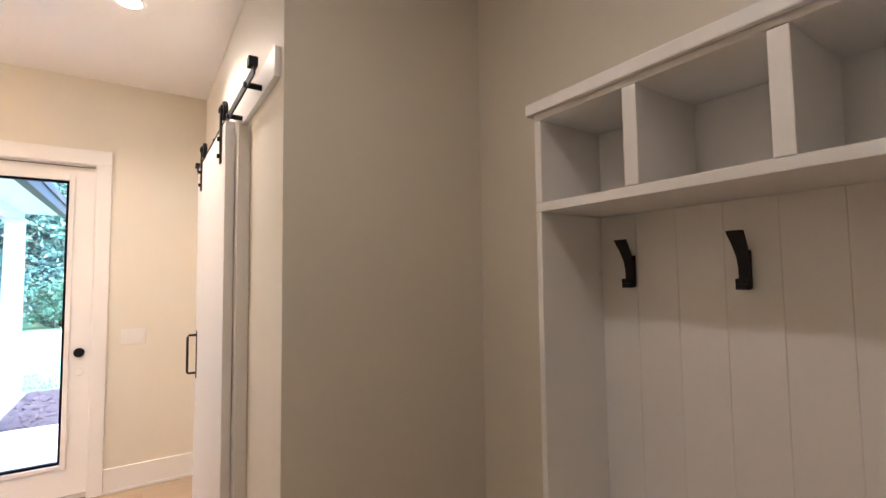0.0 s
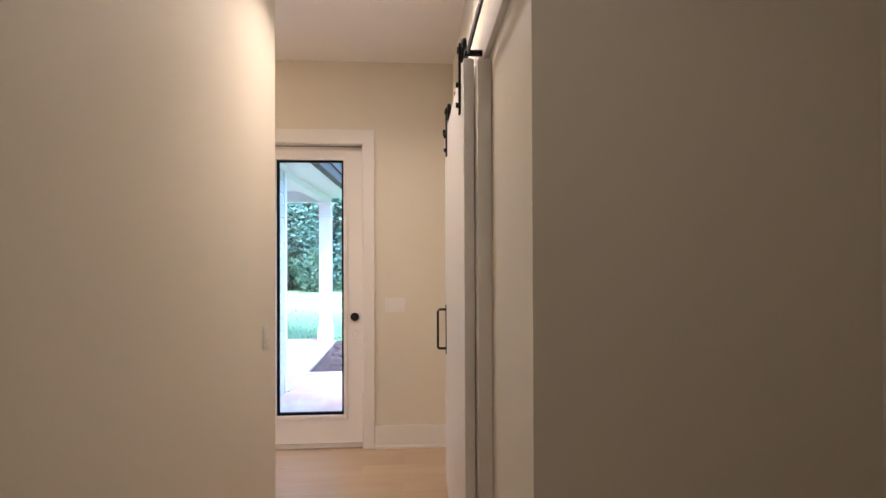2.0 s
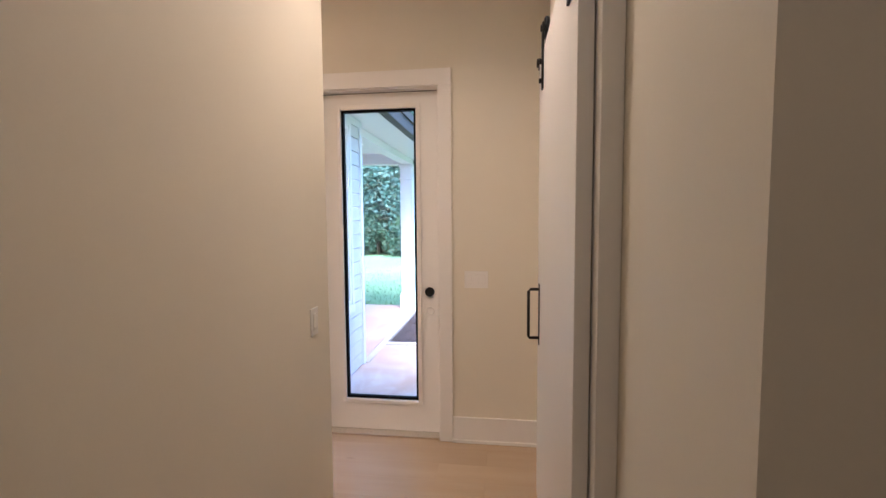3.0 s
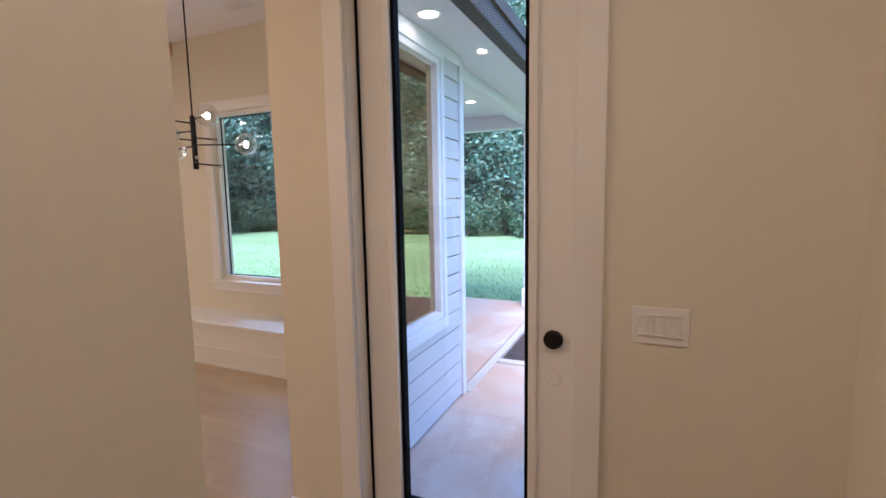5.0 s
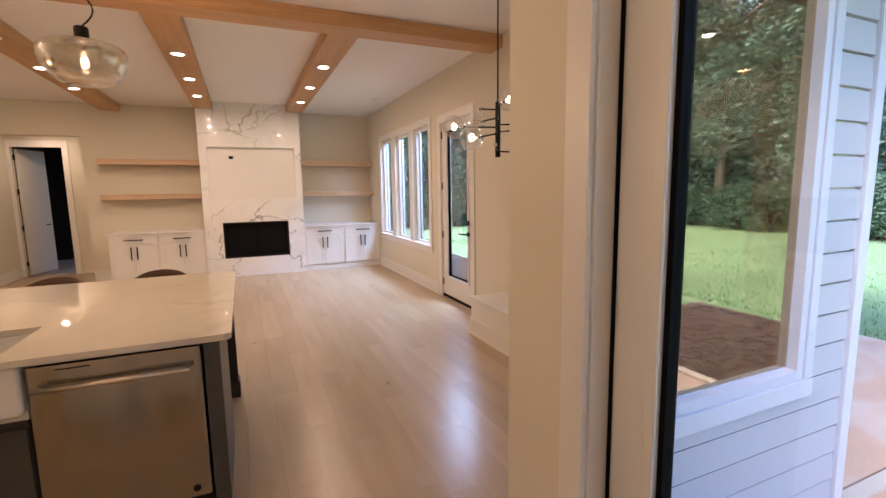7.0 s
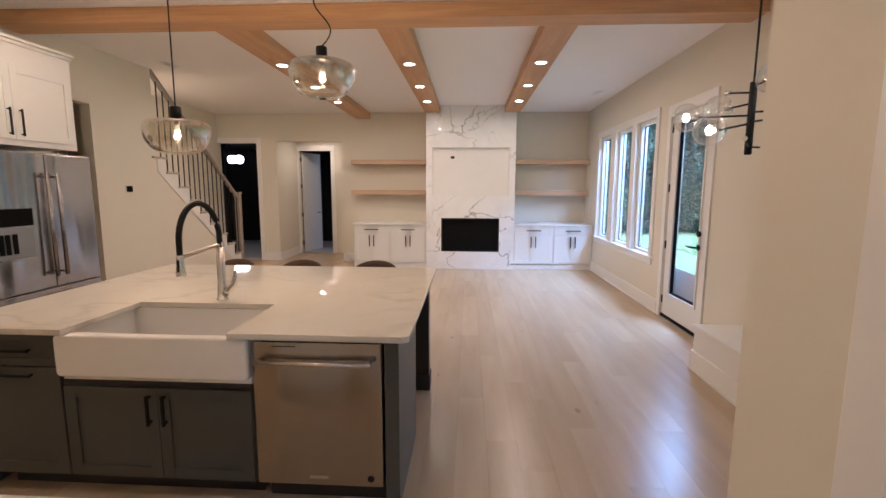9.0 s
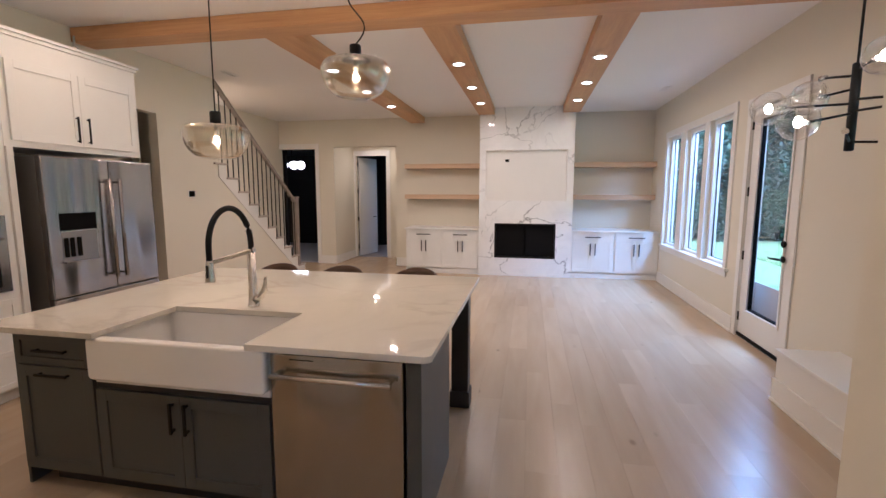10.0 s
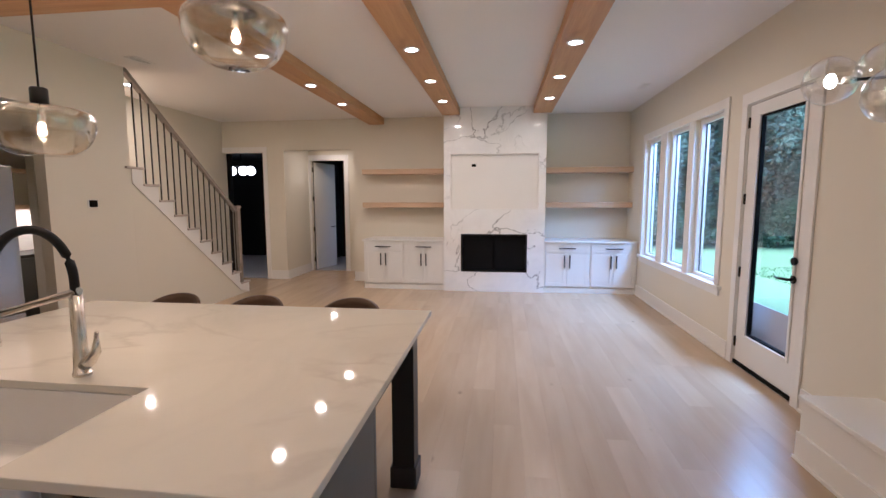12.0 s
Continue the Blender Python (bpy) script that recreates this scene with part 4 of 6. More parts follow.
part("arm", tube([(fx, fy + 0.02, CZ1 + 0.345), (fx, fy, CZ1 + 0.34), (fx + hd.x, fy + hd.y, CZ1 + 0.295)], [0.015, 0.015, 0.011], 14), NICKEL, fau)
sx, sy = fx + hd.x, fy + hd.y
spray = part("spray_head", tube([(sx, sy, CZ1 + 0.31), (sx, sy, CZ1 + 0.30), (sx, sy, CZ1 + 0.25), (sx, sy, CZ1 + 0.20), (sx, sy, CZ1 + 0.19)], [0.017, 0.019, 0.021, 0.027, 0.026], 18), NICKEL, fau)
part("spray_button", boxes((sx + 0.016, sx + 0.027, sy - 0.007, sy + 0.007, CZ1 + 0.215, CZ1 + 0.285), bevel=0.004), BLACK, spray, "black spray toggle")

dw = thing("dishwasher", (-2.25, 2.915, 0.0), "stainless dishwasher with a bar handle in the island", "dishwasher")
part("tub", boxes((-2.54, IF - 0.005, 2.60, 3.22, 0.10, 0.86), bevel=0), STEELD, dw)
door = part("door", boxes((IF - 0.004, IF + 0.028, 2.582, 3.222, 0.115, 0.858), bevel=0.005), STEELDW, dw)
bm = bmesh.new()
sweep(bm, [(IF + 0.072, 2.605, 0.768), (IF + 0.072, 3.18, 0.768)], 0.0125, 16)
part("handle", bm, NICKEL, door, "polished steel bar handle")
for yy in (2.625, 3.16):
    part("handle_post", tube([(IF + 0.028, yy, 0.768), (IF + 0.072, yy, 0.768)], [0.015, 0.011], 12), NICKEL, door)
part("display_strip", boxes((IF + 0.028, IF + 0.0288, 2.68, 2.80, 0.835, 0.840), bevel=0), GASKET, door)
part("badge", boxes((IF + 0.028, IF + 0.030, 2.85, 2.945, 0.150, 0.166)), NICKEL, door, "small steel badge")
part("round_badge", disc("x", (IF + 0.028, 3.16, 0.158), 0.017, 0, 0.003, 20), BLACK, door, "small dark round badge")
part("toe_kick", boxes((IF - 0.06, IF - 0.05, 2.61, 3.225, 0.0, 0.10)), DARKWOOD, dw)

# ---- hall: sliding door, switches, mudroom lockers ----
barn = thing("sliding_door", (0.98, 3.05, 0.02), "white flush barn door hung from a black rail", "sliding door")
part("door_leaf", boxes((0.955, 0.999, 2.43, 3.70, 0.02, 2.385), bevel=0.003), TRIM, barn)
for yy in (2.56, 3.45):
    h = part("hanger", boxes((0.945, 0.954, yy - 0.02, yy + 0.02, 2.19, 2.50)), BLACK, barn, "black strap hanger with a wheel")
    part("wheel", disc("x", (0.985, yy, 2.475), 0.052, -0.028, -0.006, 28, 0.004), BLACK, h)
    part("wheel_hub", disc("x", (0.985, yy, 2.475), 0.016, -0.046, -0.028, 16), BLACK, h)
    for z in (2.23, 2.32):
        part("bolt", disc("x", (0.945, yy, z), 0.012, 0, -0.012, 12), BLACK, h)
hp = part("pull_handle", tube([(0.955, 3.585, 0.935), (0.905, 3.585, 0.935), (0.898, 3.585, 0.945), (0.898, 3.585, 1.185), (0.905, 3.585, 1.195), (0.955, 3.585, 1.195)], 0.008, 10), BLACK, barn, "black iron pull handle")
part("back_plate", boxes((0.950, 0.955, 3.57, 3.60, 0.90, 1.225)), BLACK, hp)
track = thing("door_track", (1.03, 2.8, 2.36), "black barn door rail on a white backing board", "door track")
part("backing_board", boxes((1.035, 1.059, 1.775, 4.10, 2.385, 2.51), bevel=0.003), TRIM, track)
part("rail", boxes((0.972, 0.980, 1.85, 3.95, 2.405, 2.445), bevel=0.002), BLACK, track)
for yy in (2.0, 2.45, 2.95, 3.45, 3.85):
    part("standoff", disc("x", (1.035, yy, 2.415), 0.013, 0, -0.075, 14), BLACK, track)
for yy in (1.88, 3.92):
    part("stop", boxes((0.955, 0.992, yy - 0.022, yy + 0.022, 2.445, 2.485), bevel=0.004), BLACK, track)
jamb = thing("trim_barn_opening", (1.03, 2.42, 0), "flat white casing beside the sliding door", "casing", kind="structure")
part("casing_board", boxes((1.003, 1.059, 2.36, 2.45, 0.0, 2.355)), TRIM, jamb)
part("casing_board", boxes((1.035, 1.059, 3.66, 3.75, 0.0, 2.355)), TRIM, jamb)


def switch_plate(name, face, base, u, v, gangs, label):
    w = 0.07 + 0.046 * (gangs - 1)
    mid = (u, base, v) if face[1] == "y" else (base, u, v)
    t = thing(name, mid, label, "switch")
    part("plate", boxes(fb(face, base, u - w / 2, u + w / 2, v - 0.0585, v + 0.0585, 0, 0.006), bevel=0.003), PLASTIC, t)
    for i in range(gangs):
        c = u + (i - (gangs - 1) / 2) * 0.046
        part("rocker_frame", boxes(fb(face, base, c - 0.019, c - 0.0165, v - 0.036, v + 0.036, 0.006, 0.009), fb(face, base, c + 0.0165, c + 0.019, v - 0.036, v + 0.036, 0.006, 0.009), fb(face, base, c - 0.0165, c + 0.0165, v - 0.036, v - 0.0335, 0.006, 0.009), fb(face, base, c - 0.0165, c + 0.0165, v + 0.0335, v + 0.036, 0.006, 0.009), bevel=0), PLASTIC, t)
        bm = boxes(fb(face, base, c - 0.0130, c + 0.0130, v - 0.030, v + 0.030, 0.0062, 0.0095), bevel=0.0015)
        add_box(bm, fb(face, base, c - 0.0128, c + 0.0128, v - 0.030, v - 0.026, 0.0085, 0.0140), 0.0015)
        part("rocker", bm, PLASTIC, t)
    return t


switch_plate("light_switch", "-y", 4.25, 0.583, 1.150, 3, "white three-gang rocker switch beside the back door")
switch_plate("light_switch", "+x", -0.036, 2.985, 1.140, 1, "white single rocker switch at the wall end")


def outlet(face, base, u, v, label):
    mid = (u, base, v) if face[1] == "y" else (base, u, v)
    t = thing("wall_control", mid, label, "control")
    part("plate", boxes(fb(face, base, u - 0.062, u + 0.062, v - 0.045, v + 0.045, 0, 0.006), bevel=0.003), PLASTIC, t)
    part("screen", boxes(fb(face, base, u - 0.048, u + 0.048, v - 0.038, v + 0.038, 0.006, 0.018), bevel=0.004), GASKET, t, "dark control screen")


outlet("+y", -0.68, -5.475, 1.583, "small dark wall control on a white plate")

lock = thing("mudroom_locker", (1.87, 0.2, 0), "white built-in locker with cubbies above coat hooks", "locker")
LY0, LY1 = -0.72, 1.03
LX = 1.70
divs = [LY1 - 0.0, 0.699, 0.352, 0.005, -0.342, LY0]
part("top_board", boxes((LX, 2.026, LY0, LY1, 2.10, 2.145)), TRIM, lock)
part("crown_moulding", boxes((LX - 0.022, LX - 0.001, LY0 - 0.02, LY1 + 0.02, 2.118, 2.158), (LX - 0.001, 2.026, LY1 + 0.001, LY1 + 0.02, 2.118, 2.158), bevel=0.005), TRIM, lock)
part("bottom_board", boxes((LX, 2.026, LY0, LY1, 1.795, 1.825)), TRIM, lock)
part("side_panel", boxes((LX, 2.026, LY1 - 0.022, LY1, 0.0, 1.794)), TRIM, lock)
part("side_panel", boxes((LX, 2.026, LY0, LY0 + 0.022, 0.0, 1.794)), TRIM, lock)
part("cubby_side", boxes((LX, 2.005, LY1 - 0.028, LY1, 1.826, 2.099)), TRIM, lock)
part("cubby_side", boxes((LX, 2.005, LY0, LY0 + 0.028, 1.826, 2.099)), TRIM, lock)
for y in divs[1:-1]:
    part("divider", boxes((LX, 2.005, y - 0.042, y, 1.826, 2.099)), TRIM, lock)
part("cubby_back", boxes((2.006, 2.026, LY0, LY1, 1.826, 2.099), bevel=0), TRIM, lock)
y = LY1 - 0.022
while y > LY0 + 0.03:
    y2 = max(y - 0.1385, LY0 + 0.022)
    part("back_board", boxes((2.006, 2.027, y2 + 0.0003, y - 0.0003, 0.45, 1.794), bevel=0.0008), TRIM, lock)
    y = y2
part("seat", boxes((LX - 0.03, 2.026, LY0 + 0.022, LY1 - 0.022, 0.42, 0.45), bevel=0.006), TRIM, lock)
part("seat_front", boxes((LX - 0.005, LX + 0.015, LY0 + 0.022, LY1 - 0.022, 0.0, 0.419)), TRIM, lock)
hook_first = None
for y in (0.885, 0.535, 0.185, -0.165, -0.515):
    if hook_first is None:
        h = thing("coat_hook", (2.005, y, 1.54), "matte black double coat hook on the locker back", "hook", "locker hooks")
        part("back_plate", boxes((1.996, 2.005, y - 0.013, y + 0.013, 1.545, 1.65), bevel=0.003), BLACK, h)
        bm = bmesh.new()
        rings = []
        for x, z, w, th in ((1.984, 1.552, 0.0135, 0.012), (1.983, 1.60, 0.0135, 0.012), (1.977, 1.63, 0.0145, 0.012), (1.962, 1.66, 0.017, 0.011), (1.934, 1.702, 0.021, 0.009)):
            rings.append([bm.verts.new(p) for p in ((x, y - w, z), (x, y + w, z), (x + th, y + w, z), (x + th, y - w, z))])
        bm.faces.new(rings[0])
        bm.faces.new(rings[-1])
        for r0, r1 in zip(rings, rings[1:]):
            for k in range(4):
                bm.faces.new((r0[k], r0[(k + 1) % 4], r1[(k + 1) % 4], r1[k]))
        part("upper_arm", bm, BLACK, h)
        part("lower_lip", boxes((1.962, 1.996, y - 0.014, y + 0.014, 1.542, 1.556), (1.962, 1.971, y - 0.014, y + 0.014, 1.556, 1.572), bevel=0.002), BLACK, h)
        hook_first = h
    else:
        copy_thing(hook_first, pose(2.005, y, 1.54))

# ---- kitchen side: ovens, refrigerator, cabinets ----
KY = -0.10
tower = thing("oven_cabinet", (-2.45, -0.39, 0), "tall white cabinet round a built-in oven with drawers", "cabinet")
tx0, tx1 = -2.90, -1.95
part("body", boxes((tx0, tx1, -0.678, KY, 0.10, 2.79)), CABW, tower)
part("toe_kick", boxes((tx0, tx1, -0.678, KY - 0.06, 0.0, 0.10)), CABW, tower)
for z0, z1 in ((0.115, 0.36), (0.36, 0.62), (0.62, 0.80)):
    d = shaker(tower, "drawer_front", "+y", KY, tx0 + 0.03, tx1 - 0.03, z0, z1, CABW, 0.045)
    pull(d, "+y", KY + 0.02, (tx0 + tx1) / 2, (z0 + z1) / 2, 0.2, False)
m = (tx0 + tx1) / 2
for a, b in ((tx0 + 0.03, m), (m, tx1 - 0.03)):
    d = shaker(tower, "door", "+y", KY, a, b, 1.52, 2.62, CABW)
    pull(d, "+y", KY + 0.02, m + (0.04 if a == m else -0.04), 1.66, 0.2, True)
oven = thing("wall_oven", (-2.43, KY + 0.01, 0.86), "stainless built-in wall oven with black glass", "oven")
part("frame", boxes((tx0 + 0.06, tx1 - 0.06, KY, KY + 0.022, 0.86, 1.43), bevel=0.004), STEEL, oven)
part("door_glass", boxes((tx0 + 0.13, tx1 - 0.13, KY + 0.022, KY + 0.028, 0.90, 1.20)), GASKET, oven, "black oven window")
part("handle", tube([(tx0 + 0.12, KY + 0.07, 1.26), (tx1 - 0.12, KY + 0.07, 1.26)], 0.011, 14), NICKEL, oven)
for x in (tx0 + 0.15, tx1 - 0.15):
    part("handle_post", tube([(x, KY + 0.022, 1.26), (x, KY + 0.07, 1.26)], 0.008, 10), NICKEL, oven)
part("control_panel", boxes((tx0 + 0.10, tx1 - 0.10, KY + 0.022, KY + 0.026, 1.33, 1.40)), GASKET, oven, "black control panel")
for x in (tx0 + 0.16, tx0 + 0.24):
    part("knob", disc("y", (x, KY + 0.026, 1.365), 0.019, 0, 0.02, 18, 0.003), NICKEL, oven)

fr = thing("refrigerator", (-3.66, -0.30, 0), "stainless french-door refrigerator with water dispenser", "refrigerator")
RX0, RX1, RY = -4.085, -3.045, 0.035
rm = -3.615
part("cabinet", boxes((RX0 + 0.006, RX1 - 0.006, -0.676, RY - 0.065, 0.02, 1.88), bevel=0.004), STEELD, fr)
dl = part("door", boxes((rm + 0.003, RX1, RY - 0.062, RY, 0.74, 1.885), bevel=0.010), STEEL, fr, "stainless door with dispenser")
drr = part("door", boxes((RX0, rm - 0.003, RY - 0.062, RY, 0.74, 1.885), bevel=0.010), STEEL, fr)
fz = part("freezer_drawer", boxes((RX0, RX1, RY - 0.062, RY, 0.06, 0.734), bevel=0.010), STEEL, fr)
for ob, x in ((dl, rm + 0.048), (drr, rm - 0.048)):
    part("handle", tube([(x, RY + 0.06, 0.84), (x, RY + 0.06, 1.72)], 0.016, 16), STEEL, ob)
    for z in (0.87, 1.69):
        part("handle_post", tube([(x, RY, z), (x, RY + 0.06, z)], 0.010, 10), STEEL, ob)
part("handle", tube([(RX0 + 0.12, RY + 0.06, 0.66), (RX1 - 0.12, RY + 0.06, 0.66)], 0.013, 14), NICKEL, fz)
for x in (RX0 + 0.15, RX1 - 0.15):
    part("handle_post", tube([(x, RY, 0.66), (x, RY + 0.06, 0.66)], 0.010, 10), NICKEL, fz)
disp = part("dispenser", boxes((-3.455, -3.14, RY, RY + 0.006, 1.29, 1.43)), GASKET, dl, "black glass dispenser display")
part("dispenser_recess", boxes((-3.45, -3.145, RY, RY + 0.003, 1.03, 1.28)), STEELD, disp)
part("dispenser_tray", boxes((-3.45, -3.145, RY, RY + 0.03, 1.02, 1.035)), STEEL, disp)
for x in (-3.285, -3.225, -3.175):
    part("paddle", boxes((x - 0.018, x + 0.018, RY + 0.003, RY + 0.012, 1.07, 1.23)), GASKET, disp)
sidep = thing("tall_filler", (-2.925, -0.39, 0), "white tall panel beside the refrigerator", "panel")
part("panel", boxes((-2.948, -2.902, -0.678, KY + 0.02, 0.0, 1.94)), CABW, sidep)
upper = thing("wall_cabinet", (-3.5, -0.39, 1.94), "white shaker cabinet over the refrigerator", "cabinet")
part("body", boxes((-4.11, -2.902, -0.678, KY, 1.942, 2.79)), CABW, upper)
for a, b, hx in ((-3.51, -2.95, -3.46), (-4.07, -3.51, -3.56)):
    d = shaker(upper, "door", "+y", KY, a, b, 1.99, 2.59, CABW)
    pull(d, "+y", KY + 0.02, hx, 2.13, 0.22, True)
crown = thing("trim_cabinet_crown", (-3.0, -0.1, 2.79), "white crown moulding along the tall cabinets", "moulding", kind="structure")
part("crown", boxes((-4.14, tx1, -0.678, KY + 0.03, 2.79, 2.815), (-4.125, tx1, -0.678, KY + 0.015, 2.76, 2.789), bevel=0.004), CABW, crown)

pc = thing("base_cabinet", (-0.46, 2.5, 0), "white shaker base cabinet on the kitchen side wall", "cabinet")
part("body", boxes((-0.76, -0.164, 2.05, 3.0, 0.10, 0.884)), CABW, pc)
part("toe_kick", boxes((-0.70, -0.164, 2.05, 3.0, 0.0, 0.10)), CABW, pc)
for a, b, hx in ((2.06, 2.53, 2.49), (2.53, 2.99, 2.57)):
    d = shaker(pc, "door", "-x", -0.76, a, b, 0.11, 0.70, CABW)
    pull(d, "-x", -0.78, hx, 0.56, 0.16, True)
    d = shaker(pc, "drawer_front", "-x", -0.76, a, b, 0.705, 0.875, CABW, 0.04)
    pull(d, "-x", -0.78, (a + b) / 2, 0.79, 0.16, False)
single("worktop", boxes((-0.79, -0.164, 2.03, 3.025, 0.885, 0.917), bevel=0.004), QUARTZ, (-0.47, 2.5, 0.885), "white quartz worktop on the kitchen side wall", "worktop")

pan = thing("pantry_cabinet", (-6.0, -2.8, 0), "grey pantry base cabinet with a black worktop", "cabinet")
part("body", boxes((-7.6, -4.6, -3.078, -2.5, 0.0, 0.86)), ISLE, pan)
part("top", boxes((-7.62, -4.58, -3.078, -2.46, 0.86, 0.90)), DARKWOOD, pan)
for i in range(5):
    d = shaker(pan, "door", "+y", -2.5, -7.58 + i * 0.595, -7.58 + (i + 1) * 0.595, 0.10, 0.85, ISLE)
single("backsplash", boxes((-7.6, -4.6, -3.078, -3.06, 0.902, 1.50), bevel=0), TRIM, (-6, -3.07, 0.9), "white pantry backsplash under a cabinet light", "backsplash")
single("floating_shelf", boxes((-7.6, -4.6, -3.058, -2.75, 1.502, 1.56)), SHELFW, (-6, -2.9, 1.5), "pale wood pantry shelf", "shelf", "pantry shelves")
single("floating_shelf", boxes((-7.6, -4.6, -3.076, -2.75, 2.0, 2.05)), SHELFW, (-6, -2.9, 2.0), "pale wood pantry shelf", "shelf", "pantry shelves")
area_lamp("pantry_strip_lamp", (-6.0, -2.9, 1.49), (-6.0, -2.95, 0), 2.4, 0.05, 3, WARM)

# ---- stairs ----
st = thing("stairs", (-7.3, -1.25, 0), "closed white stairs with grey oak treads and black balusters", "stairs")
R, G = 0.2029, 0.2515
steps = [(-8.46 + G * k, R * (k + 1)) for k in range(16)]
NSTEP = 10
for k, (x, z) in enumerate(steps[:NSTEP]):
    x1 = x + G
    part("riser", boxes((x, x + 0.018, -1.858, -0.682, z - R, z - 0.032), bevel=0), TRIM, st)
    part("tread", boxes((x - 0.03, x1 + 0.0, -1.858, -0.650, z - 0.03, z), bevel=0.008), TREADW, st)
outl = [(-6.035, 0.0), (steps[0][0] + 0.019, 0.0)]
for k, (x, z) in enumerate(steps[:NSTEP]):
    outl += [(x + 0.019, z - 0.031), (min(x + G + 0.019, -6.035), z - 0.031)]
bm = bmesh.new()
fr_v = [bm.verts.new((x, -0.684, z)) for x, z in outl]
bk_v = [bm.verts.new((x, -0.80, z)) for x, z in outl]
bm.faces.new(fr_v)
bm.faces.new(bk_v[::-1])
for i in range(len(outl)):
    j = (i + 1) % len(outl)
    bm.faces.new((fr_v[i], fr_v[j], bk_v[j], bk_v[i]))
part("stair_wall", bm, WALL, st)
bm = bmesh.new()
xs0, xs1 = -8.46, -6.035
n = NSTEP
for k, (x, z) in enumerate(steps[:n]):
    xa, xb = x + 0.0, min(x + G, xs1)
    za = max(0.0, (x + G * 0 - xs0) * R / G - 0.13)
    zb = max(0.0, (xb - xs0) * R / G - 0.13)
    v = [bm.verts.new(p) for p in ((xa, -0.682, za), (xb, -0.682, zb), (xb, -0.682, z - 0.031), (xa, -0.682, z - 0.031), (xa, -0.668, za), (xb, -0.668, zb), (xb, -0.668, z - 0.031), (xa, -0.668, z - 0.031))]
    for q in ((0, 1, 2, 3), (4, 5, 6, 7), (0, 1, 5, 4), (1, 2, 6, 5), (2, 3, 7, 6), (3, 0, 4, 7)):
        bm.faces.new([v[i] for i in q])
bmesh.ops.remove_doubles(bm, verts=bm.verts[:], dist=1e-4)
part("stringer", bm, TRIM, st)
nx, ny = -8.235, -0.70
newel = part("newel_post", boxes((nx - 0.045, nx + 0.045, ny - 0.045, ny + 0.045, 0.205, 1.49), bevel=0.004), RAILW, st, "square grey oak newel post")
part("newel_cap", boxes((nx - 0.055, nx + 0.055, ny - 0.055, ny + 0.055, 1.49, 1.525), bevel=0.006), RAILW, newel)
slope = R / G
rz = lambda x: 1.40 + (x - nx) * slope
bm = bmesh.new()
v = []
for x in (nx + 0.04, -6.035):
    v += [bm.verts.new((x, ny + dy, rz(x) + dz)) for dy, dz in ((-0.03, -0.03), (0.03, -0.03), (0.03, 0.03), (-0.03, 0.03))]
for q in ((0, 1, 2, 3), (4, 5, 6, 7), (0, 1, 5, 4), (1, 2, 6, 5), (2, 3, 7, 6), (3, 0, 4, 7)):
    bm.faces.new([v[i] for i in q])
part("handrail", bm, RAILW, st, "grey oak handrail")
for k, (x, z) in enumerate(steps[1:NSTEP]):
    for f in (0.04, 0.165):
        xx = x + f
        if nx + 0.06 < xx < -6.05:
            part("baluster", boxes((xx - 0.0065, xx + 0.0065, ny - 0.0065, ny + 0.0065, z, rz(xx) - 0.03), bevel=0), BLACK, st, "thin black iron baluster")

# ---- rooms beyond the far wall ----
inner = thing("door_3", (-10.9, -0.11, 0), "white inner door standing open with black hinges", "door", kind="structure")
casing(inner, "+x", -10.90, -0.50, 0.28, 2.50, w=0.10)
ang = radians(164)
hx, hy = -11.02, -0.475
bm = boxes((0, 0.74, -0.02, 0.02, 0.015, 2.47), bevel=0.003)
for z0, z1 in ((0.22, 0.95), (1.10, 2.32)):
    add_box(bm, (0.12, 0.62, 0.021, 0.026, z0, z1), 0.004)
bm.transform(Matrix.Translation((hx, hy, 0)) @ Matrix.Rotation(ang, 4, "Z"))
lf = part("door_leaf", bm, TRIM, inner, "white panelled door leaf swung open")
for z in (0.25, 0.95, 1.65, 2.30):
    part("hinge", boxes((-10.985, -10.955, -0.499, -0.470, z - 0.05, z + 0.05)), BLACK, lf, "black hinge")
dv = Vector((math.cos(ang), math.sin(ang), 0))
kp = Vector((hx, hy, 0.98)) + dv * 0.68
part("lever", tube([kp + Vector((0.03, 0.02, 0)), kp + Vector((0.07, 0.04, 0)), kp + Vector((0.09, 0.04, 0)) - dv * 0.1], 0.010, 8), BLACK, lf, "black lever handle")

dark_open = thing("trim_powder_opening", (-9.72, -0.95, 0), "flat white casing round the powder room opening", "casing", kind="structure")
part("casing_board", boxes(fb("+x", -9.72, -0.99, -0.90, 0.0, 2.57, 0, 0.018)), TRIM, dark_open)
part("casing_board", boxes(fb("+x", -9.72, -1.857, -0.90, 2.572, 2.68, 0, 0.021)), TRIM, dark_open)
van = thing("vanity_light", (-11.5, -2.55, 2.3), "black bar lamp with three lit white globes", "lamp")
part("bar", boxes((-11.52, -11.48, -2.85, -2.25, 2.44, 2.47)), BLACK, van)
part("rod", tube([(-11.5, -2.55, 2.47), (-11.5, -2.55, 2.75)], 0.008, 8), BLACK, van)
for y in (-2.80, -2.50, -2.30):
    part("globe", lathe([(0.0, -0.11)] + [(0.11 * math.cos(a), 0.11 * math.sin(a)) for a in (math.pi * (i / 10 - 0.5) for i in range(1, 10))] + [(0.0, 0.11)], (-11.5, y, 2.33), 20), OPAL, van, "lit opal glass globe")

# ---- pendants, chandelier, stools ----


